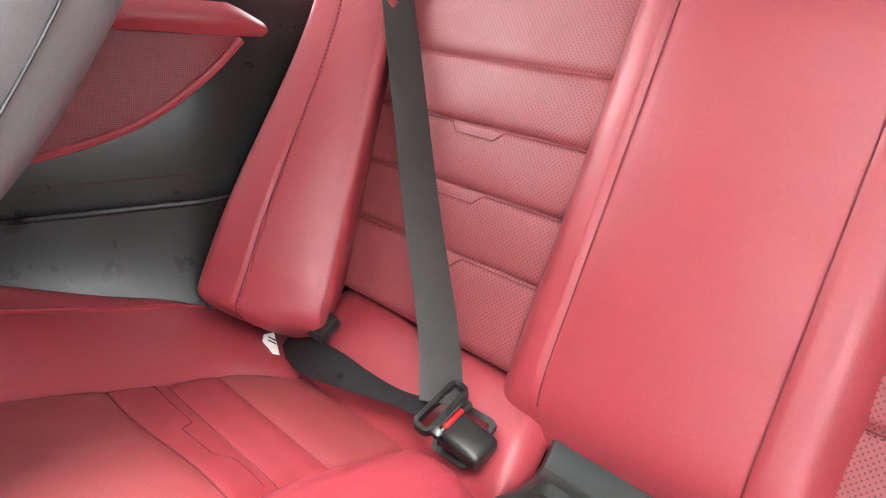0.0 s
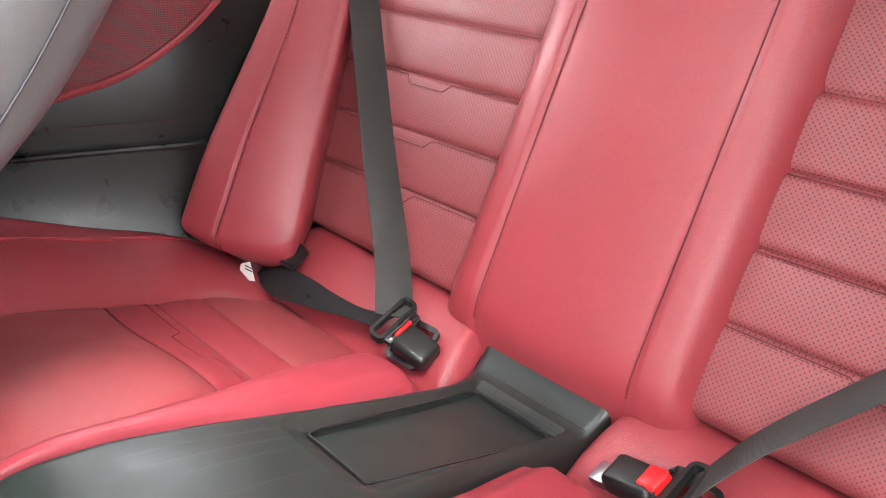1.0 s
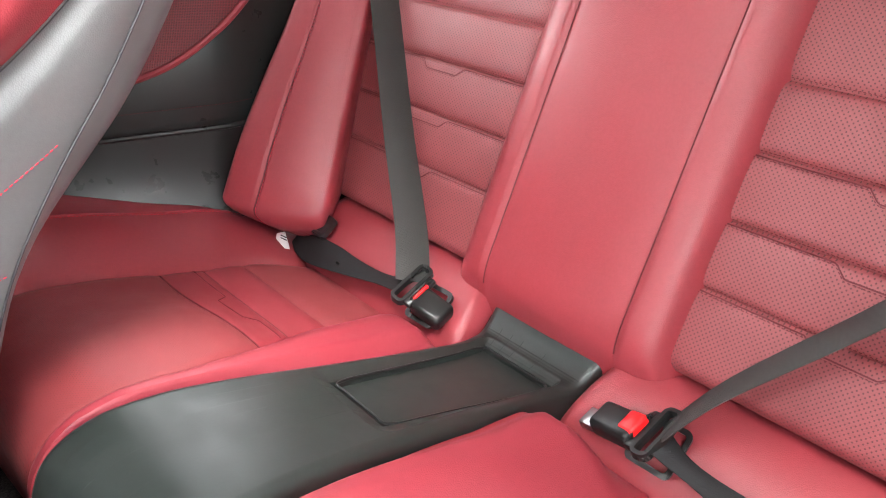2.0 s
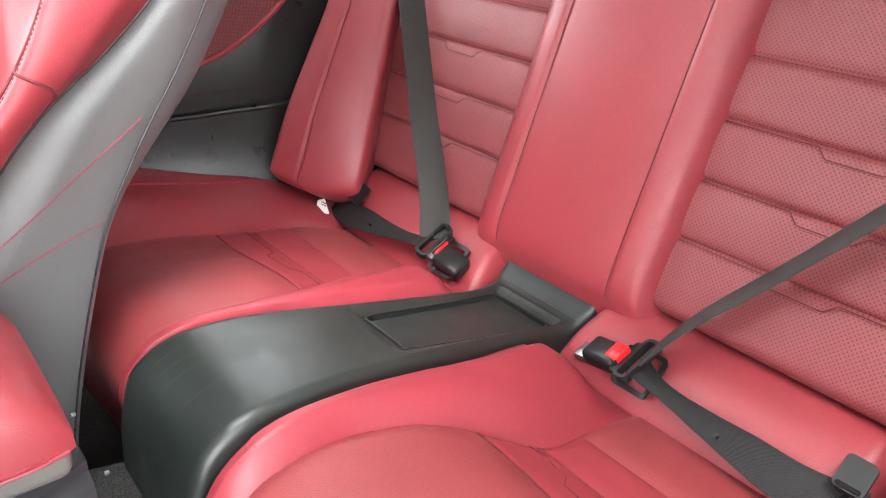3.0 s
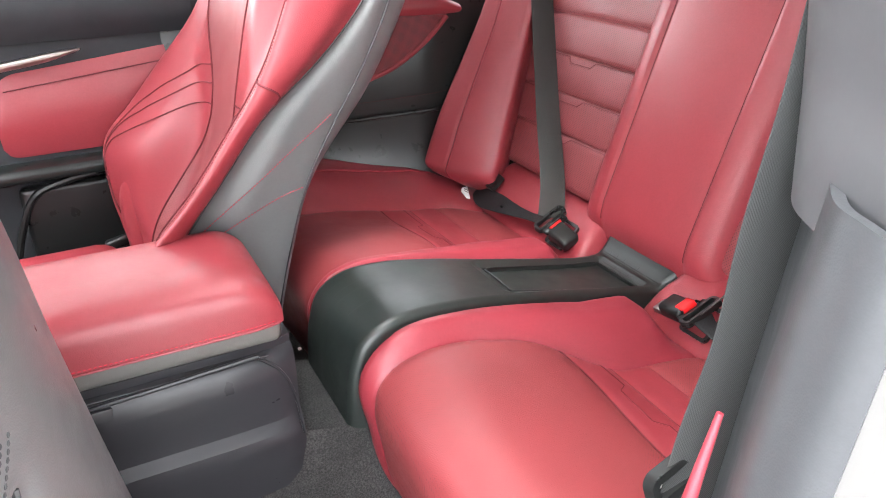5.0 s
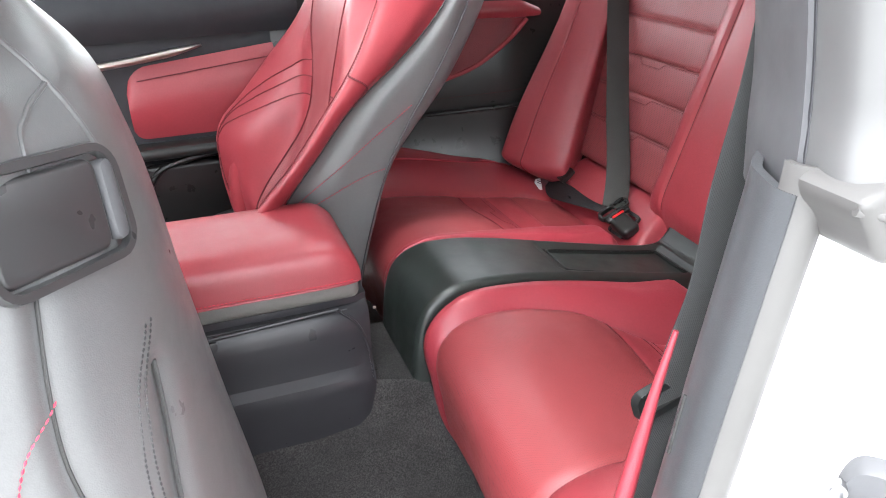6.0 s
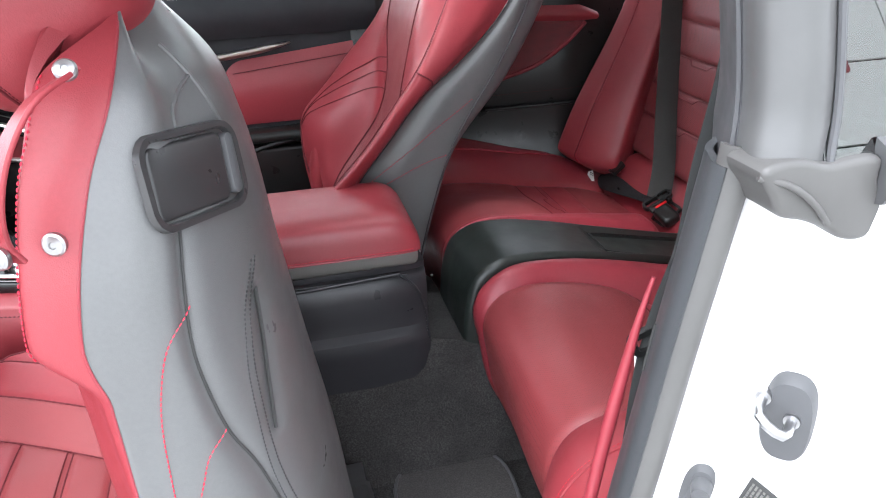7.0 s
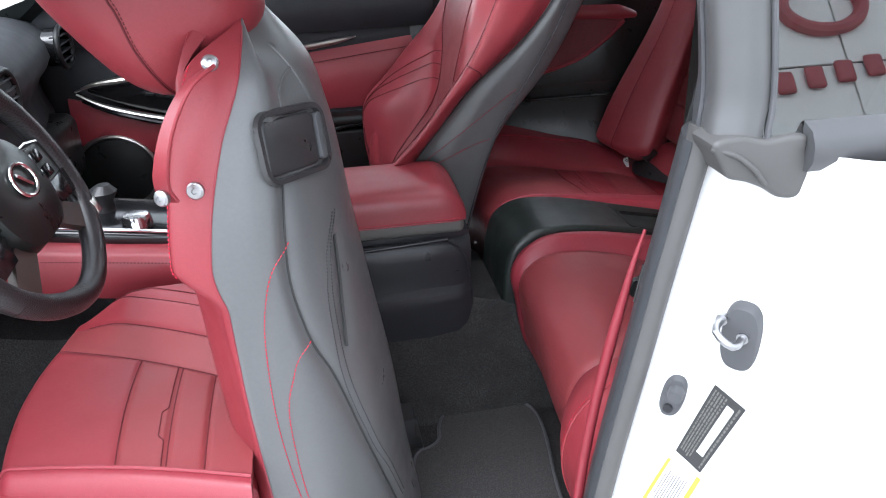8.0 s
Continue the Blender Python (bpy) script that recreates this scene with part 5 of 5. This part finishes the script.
part("chrome_edge", tube([(-1.40, -0.078, 0.752), (-1.2, -0.080, 0.722), (-1.06, -0.080, 0.704)], 0.003, 8), chrome, front_console)
part("rotary_knob", loft([[(-1.215 + r * math.cos(a), -0.055 + r * math.sin(a), z) for a in np.linspace(0, 2 * math.pi, 28, endpoint=False)] for r, z in ((0.026, 0.722), (0.025, 0.738), (0.021, 0.744), (0.005, 0.745))]), chrome, front_console, "chrome rotary knob")
part("gear_lever", loft([[(-1.30 + dx + rx * math.cos(a), 0.02 + ry * math.sin(a), z) for a in np.linspace(0, 2 * math.pi, 20, endpoint=False)] for dx, rx, ry, z in ((0, 0.05, 0.036, 0.70), (0.005, 0.030, 0.024, 0.722), (0.01, 0.022, 0.020, 0.745), (0.015, 0.028, 0.024, 0.765), (0.02, 0.012, 0.012, 0.778))]), rim_smooth, front_console, "black leather gear lever")
part("ledge", tube([(-0.97, -0.1005, 0.640), (-0.80, -0.0985, 0.646), (-0.672, -0.0965, 0.652)], 0.0028, 8), dark_plastic, front_console)
part("drawer", rbox((-0.905, -0.0985, 0.625), (0.14, 0.008, 0.030), 0.003, 2), dark_plastic, front_console)
part("corner_crease", tube(spline([(-0.672, -0.0985, 0.650), (-0.650, -0.1005, 0.628), (-0.636, -0.101, 0.59), (-0.630, -0.106, 0.53)], 20), 0.0022, 6), dark_plastic, front_console)
for c in ((-0.612, -0.048, 0.615), (-0.612, 0.048, 0.615)):
    part("screw", loft([[(c[0] + dx, c[1] + r * math.cos(a), c[2] + r * math.sin(a)) for a in np.linspace(0, 2 * math.pi, 12, endpoint=False)] for r, dx in ((0.0020, 0.0), (0.0020, 0.003), (0.0012, 0.004))]), zinc, front_console, "bright screw head")

# ---- floor mat ----
mat_pts = [(-0.70, -0.135), (-0.535, -0.132), (-0.540, -0.40), (-0.545, -0.56), (-0.78, -0.56), (-0.785, -0.36), (-0.765, -0.232), (-0.738, -0.222), (-0.722, -0.205), (-0.716, -0.17)]
mat_o = [tuple(q) for q in spline(mat_pts, 60, True)]
mat_pile = Mat("mat_pile", (0.050, 0.048, 0.048), 0.95, 0, 0.1)
mat_pile.tint(mat_pile.ramp(mat_pile.noise(380, 4, 0.75), 0, 1.0, 0.42, 0.62), (0.085, 0.082, 0.080))
mat_pile.bump(mat_pile.noise(420, 4, 0.8), 0.8, 0.003)
mat_pile = mat_pile.m
floor_mat = finish("floor_mat", slab([(x, y) for x, y in mat_o][::-1], (0, 0, 0.281), (1, 0, 0), (0, 1, 0), 0.010, 0), mat_pile)
tagged(floor_mat, "dark grey carpet mat on the rear floor", "floor mat")
part("edge_binding", tube([(x, y, 0.280) for x, y in mat_o], 0.0035, 8, True), rubber, floor_mat)

# ---- driver side door opening: pillar, seal, white body ----
seal_x = hermite([(0.40, -0.650), (0.655, -0.614), (0.814, -0.586), (0.885, -0.574), (0.962, -0.560), (1.03, -0.549), (1.16, -0.557), (1.30, -0.575)])
pillar = thing("door_pillar", "grey door pillar with rubber seal at the open door", "door pillar", kind="structure", at=(-0.55, -0.72, 0.4))


def seal(u, v):
    z = 0.30 + 0.735 * v
    x = seal_x(z)
    a = math.pi * (u * 1.15 - 0.1)
    return Vector((x + 0.019 - 0.0125 * math.cos(a), -0.712 - 0.015 * math.sin(a), z))


part("door_seal", sheet(seal, 18, 60, 0.004, (-0.4, -1, 0)), seal_rubber, pillar, "grey rubber door seal")


def trim(u, v):
    z = 0.30 + 0.72 * v
    x = seal_x(z)
    q = hermite([(0, (0.007, -0.720)), (0.12, (0.006, -0.708)), (0.3, (0.012, -0.690)), (0.62, (0.032, -0.660)), (0.85, (0.084, -0.622)), (1.0, (0.140, -0.575))])(u)
    return Vector((x + q[0], q[1], z))


part("inner_trim", sheet(trim, 24, 50, 0.006, (-1, -0.6, 0)), pillar_grey, pillar, "black inner pillar trim")
part("trim_gap", tube([trim(0.42, v) + Vector((-0.0008, 0, 0)) for v in np.linspace(0.74, 0.8, 4)], 0.0012, 6), ink, pillar)


def upper(u, v):
    z = 1.022 + 0.29 * v
    x = seal_x(max(z, 1.03))
    q = hermite([(0.0, (0.105, -0.585)), (0.18, (0.066, -0.617)), (0.36, (0.040, -0.665)), (0.50, (0.022, -0.705)), (0.62, (0.015, -0.735)), (0.76, (0.030, -0.750)), (0.9, (0.049, -0.751)), (1.0, (0.062, -0.745))])(u)
    swell = 0.005 * (1 - step(z, 1.03, 1.06))
    return Vector((x + q[0] - swell, q[1] - swell + 0.10 * (z - 1.04), z))


part("upper_trim", sheet(lambda u, v: upper(0.50 * u, -0.10 + 1.10 * v), 30, 26, 0.004, (-0.6, -1, 0)), rubber, pillar, "blue-grey upper pillar trim")
part("upper_cover", sheet(lambda u, v: upper(0.50 + 0.50 * u, v), 30, 24, 0.004, (-0.6, -1, 0)), silver_trim, pillar, "silver-grey upper pillar cover")
part("cover_seam", tube([upper(0.50, v) for v in np.linspace(0.01, 1, 24)], 0.0012, 6), dark_plastic, pillar)
part("glass_edge", tube([upper(1.0, v) + Vector((0.001, -0.003, 0)) for v in np.linspace(0, 1, 20)], 0.0030, 8), rubber, pillar)

# moulded rubber corner under the quarter window
CAP = ((-0.545, 1.030), (-0.536, 1.012), (-0.527, 0.998), (-0.508, 0.992), (-0.490, 0.984), (-0.474, 0.974), (-0.455, 0.973), (-0.447, 0.980), (-0.448, 1.000), (-0.455, 1.014), (-0.456, 1.030), (-0.475, 1.032), (-0.493, 1.030), (-0.520, 1.036))
cap_o = [tuple(q) for q in spline(CAP, 60, True)]
part("rubber_corner", slab(cap_o, (0, -0.762, 0), (1, 0, 0), (0, 0, 1), 0.04, 0.005, 3), seal_rubber, pillar, "moulded grey rubber corner")
part("corner_fold", tube(spline([(-0.545, -0.757, 1.026), (-0.525, -0.763, 1.020), (-0.508, -0.765, 1.008), (-0.492, -0.764, 0.990)], 24), 0.0024, 10), seal_rubber, pillar)


def jamb(u, v):
    z = 0.25 + 0.763 * v
    q = spline([(0.028, -0.706), (0.032, -0.716), (0.055, -0.728), (0.085, -0.752), (0.115, -0.785), (0.15, -0.825), (0.20, -0.852), (0.32, -0.866), (0.7, -0.875), (1.3, -0.85), (1.9, -0.75)], 80)[int(round(u * 79))]
    tumble = 0.11 * step(z, 0.80, 1.08)
    return Vector((seal_x(z) + q[0], min(q[1] + tumble * step(q[0], 0.05, 0.3) * 0.9, -0.704), z))


part("rear_wing", sheet(jamb, 80, 40, 0.004, (-0.3, -1, 0)), car_paint, car_body, "white painted rear wing and door jamb")
pane = part("quarter_window", door_sheet(-0.495, 0.35, lambda x: 1.025, lambda x: 1.30 - 0.15 * max(x, 0), -0.756, 0.004, lean=0.38), dark_glass, car_body, "tinted quarter window")
pane.visible_shadow = False
part("window_moulding", loft([[(x, -0.752 - dy, z) for dy, z in ((0.0, 0.996), (0.016, 1.000), (0.022, 1.010), (0.021, 1.024), (0.014, 1.036), (0.0, 1.042))] for x in np.linspace(-0.456, 0.34, 12)]), moulding_grey, car_body, "dark grey window moulding")


# ---- fittings on the white jamb ----
JAMB = ((0.028, -0.706), (0.032, -0.716), (0.055, -0.728), (0.085, -0.752), (0.115, -0.785), (0.15, -0.825), (0.20, -0.852))
jamb_y = hermite(JAMB)


def on_jamb(q, z, lift=0.0):
    """A place on the jamb, q metres behind the seal's front edge, lifted off the paint."""
    slope = (jamb_y(q + 0.004) - jamb_y(q - 0.004)) / 0.008
    n = Vector((slope, -1, 0)).normalized()
    return Vector((seal_x(z) + q, jamb_y(q), z)) + n * lift


def decal(corners, lift, thick=0.0006):
    """A thin film on the jamb between four (q, z) corners: its function of two fractions."""
    a, b, c, d = (np.array(k) for k in corners)

    def at(s, t, up=0.0):
        q, z = (a + (b - a) * s) * (1 - t) + (d + (c - d) * s) * t
        return on_jamb(q, z, lift + up)

    return at


def film(at, s0, s1, t0, t1, up=0.0, bm=None, n=6):
    return grid_mesh([[at(s0 + (s1 - s0) * i / n, t0 + (t1 - t0) * j / n, up) for j in range(n + 1)] for i in range(n + 1)], 0.0004, bm, (-0.6, -1, 0))


striker = thing("door_striker", "bright steel door striker on a grey oval plate", "door striker", at=tuple(on_jamb(0.094, 0.79)))
s_c = on_jamb(0.094, 0.828)
s_n = (on_jamb(0.094, 0.828, 1) - s_c).normalized()
s_x = Vector((0, 0, 1)).cross(s_n).normalized()
if s_x.y > 0:
    s_x = -s_x
plate_o = [(0.0185 * math.copysign(abs(math.cos(a)) ** 0.7, math.cos(a)), 0.037 * math.copysign(abs(math.sin(a)) ** 0.8, math.sin(a))) for a in np.linspace(0, 2 * math.pi, 32, endpoint=False)]
rings = [[s_c + s_x * (x * k) + Vector((0, 0, z * k)) + s_n * h for x, z in plate_o] for k, h in ((1.04, -0.004), (1.0, 0.004), (0.92, 0.008), (0.6, 0.009), (0.1, 0.009))]
part("plate", loft(rings), rubber, striker, "grey oval plastic plate")


def strike(x, z, h):
    return s_c + s_x * x + Vector((0, 0, z)) + s_n * h


A, B = (-0.018, 0.019), (0.004, 0.005)
bar = [strike(*A, h) for h in (0.004, 0.015, 0.026)]
for t, h in ((0.10, 0.033), (0.35, 0.036), (0.65, 0.036), (0.90, 0.033)):
    bar.append(strike(A[0] + (B[0] - A[0]) * t, A[1] + (B[1] - A[1]) * t, h))
bar += [strike(*B, h) for h in (0.026, 0.015, 0.004)]
part("bar", tube(bar, 0.0038, 12), zinc, striker, "bright steel loop")
for x, z in (A, B):
    part("collar", tube([strike(x, z, 0.006), strike(x, z, 0.012)], 0.0060, 14), zinc, striker)

switch = thing("door_switch", "grey oval door light switch on the white jamb", "door switch", at=tuple(on_jamb(0.06, 0.72)))
w_o = [(0.010 * math.copysign(abs(math.cos(a)) ** 0.8, math.cos(a)), 0.024 * math.copysign(abs(math.sin(a)) ** 0.75, math.sin(a))) for a in np.linspace(0, 2 * math.pi, 28, endpoint=False)]
part("plate", loft([[on_jamb(0.060 + x * k, 0.744 + z * k, h) for x, z in w_o] for k, h in ((1.05, -0.003), (1.0, 0.004), (0.9, 0.007), (0.1, 0.007))]), rubber, switch, "grey oval rubber plate")
part("plunger", tube([on_jamb(0.062, 0.753, 0.004), on_jamb(0.062, 0.753, 0.014), on_jamb(0.062, 0.753, 0.020)], lambda t: 0.0085 - 0.004 * max(0, t - 0.6), 14), rubber, switch)
part("screw", tube([on_jamb(0.059, 0.732, 0.005), on_jamb(0.059, 0.732, 0.010)], 0.005, 12), dark_plastic, switch)

rng = random.Random(4)
sticker = thing("data_sticker", "black data sticker with a bar code on the white jamb", "sticker", at=tuple(on_jamb(0.09, 0.66)))
st = decal(((0.088, 0.769), (0.112, 0.753), (0.098, 0.662), (0.076, 0.678)), 0.0012)
part("film", film(st, 0, 1, 0, 1), ink, sticker, "black printed film")
bars = bmesh.new()
t = 0.10
while t < 0.80:
    w = 0.003 + 0.009 * rng.random()
    film(st, 0.56, 0.80, t, t + w, 0.0006, bars, 1)
    t += w + 0.004 + 0.006 * rng.random()
part("bar_code", bars, white_label, sticker, "white bar code")
lines = bmesh.new()
for s0, s1 in ((0.08, 0.13), (0.17, 0.22), (0.26, 0.31), (0.35, 0.40), (0.44, 0.49), (0.86, 0.92)):
    t = 0.04
    while t < 0.93:
        w = 0.012 + 0.04 * rng.random()
        film(st, s0, s1, t, min(t + w, 0.96), 0.0006, lines, 1)
        t += w + 0.008 + 0.012 * rng.random()
part("printing", lines, grey_pale, sticker)
label = thing("tyre_label", "white label with yellow borders on the jamb", "sticker", at=tuple(on_jamb(0.08, 0.60)))
lb = decal(((0.072, 0.667), (0.100, 0.655), (0.088, 0.560), (0.056, 0.578)), 0.0012)
part("film", film(lb, 0, 1, 0, 1), white_label, label, "white printed film")
for s0, s1 in ((0.0, 0.10), (0.88, 1.0)):
    part("border", film(lb, s0, s1, 0, 1, 0.0006), yellow_label, label, "yellow border")
bars2 = bmesh.new()
for k in range(9):
    s = 0.18 + 0.07 * k
    film(lb, s, s + 0.022, 0.12 + 0.05 * rng.random(), 0.5 + 0.4 * rng.random(), 0.0006, bars2, 1)
part("printing", bars2, rubber, label)

# ---- front seat belt that hangs along the pillar ----
front_belt = thing("front_seat_belt", "dark grey front seat belt hanging along the pillar trim", "seat belt", at=(-0.55, -0.61, 0.4))
part("strap", ribbon([(-0.440, -0.597, 1.200), (-0.452, -0.597, 1.050), (-0.464, -0.594, 0.965), (-0.471, -0.593, 0.890), (-0.488, -0.593, 0.830), (-0.502, -0.596, 0.764), (-0.510, -0.599, 0.670), (-0.528, -0.604, 0.450)], [(1, -0.06, 0)] * 8, 0.051, 0.0018, 80), webbing_grey, front_belt, "coarse dark grey webbing")
tg = part("tongue", ring_plate((-0.508, -0.588, 0.800), (1, 0.1, 0.25), (0, 0.2, 1), 0.054, 0.026, 0.009, 0.008, 0.008), black_plastic, front_belt, "black belt tongue")
part("blade", slab(round_outline(0.022, 0.05, 0.004), (-0.512, -0.590, 0.762), (1, 0.1, 0.25), (0, 0.2, 1), 0.003, 0), white_label, tg, "white-coated tongue blade")
red_edge = thing("quarter_trim_edge", "red leather edge of the rear quarter trim beside the pillar", "trim", at=(-0.56, -0.655, 0.4))
part("padding", tube(spline([(-0.546, -0.646, 0.900), (-0.557, -0.647, 0.86), (-0.565, -0.647, 0.82), (-0.579, -0.648, 0.75), (-0.597, -0.650, 0.64), (-0.617, -0.652, 0.42)], 40), lambda t: 0.002 + 0.0045 * min(t * 3, 1), 10), red_deep, red_edge)

# ---- building across the yard, seen as a reflection ----
hall = thing("dealer_hall", "pale grey panelled hall with red sign shapes", "building", kind="structure", at=(8, -9.6, 0))
panel_mat = plastic("facade_panel", (0.70, 0.72, 0.70), 0.5, 40, 0.05).m
sign_red = Mat("sign_red", (0.30, 0.07, 0.08), 0.5).m
part("wall", rbox((7.0, -9.8, 4.2), (8, 0.4, 8.4), 0.02, 1), rubber, hall)
for k in range(4):
    for r in range(6):
        part("panel", rbox((4.0 + 2.0 * k, -9.57, 0.68 + 1.4 * r), (1.97, 0.05, 1.37), 0.01, 1), panel_mat, hall)
for k in range(5):
    part("sign_shape", rbox((5.85 + 0.50 * k, -9.48, 5.30 + 0.06 * k), (0.30, 0.10, 0.36), 0.06, 3), sign_red, hall)
part("sign_ring", tube([(6.8 + 0.66 * math.cos(a), -9.48, 6.55 + 0.42 * math.sin(a)) for a in np.linspace(0, 2 * math.pi, 40, endpoint=False)], 0.11, 8, True), sign_red, hall)
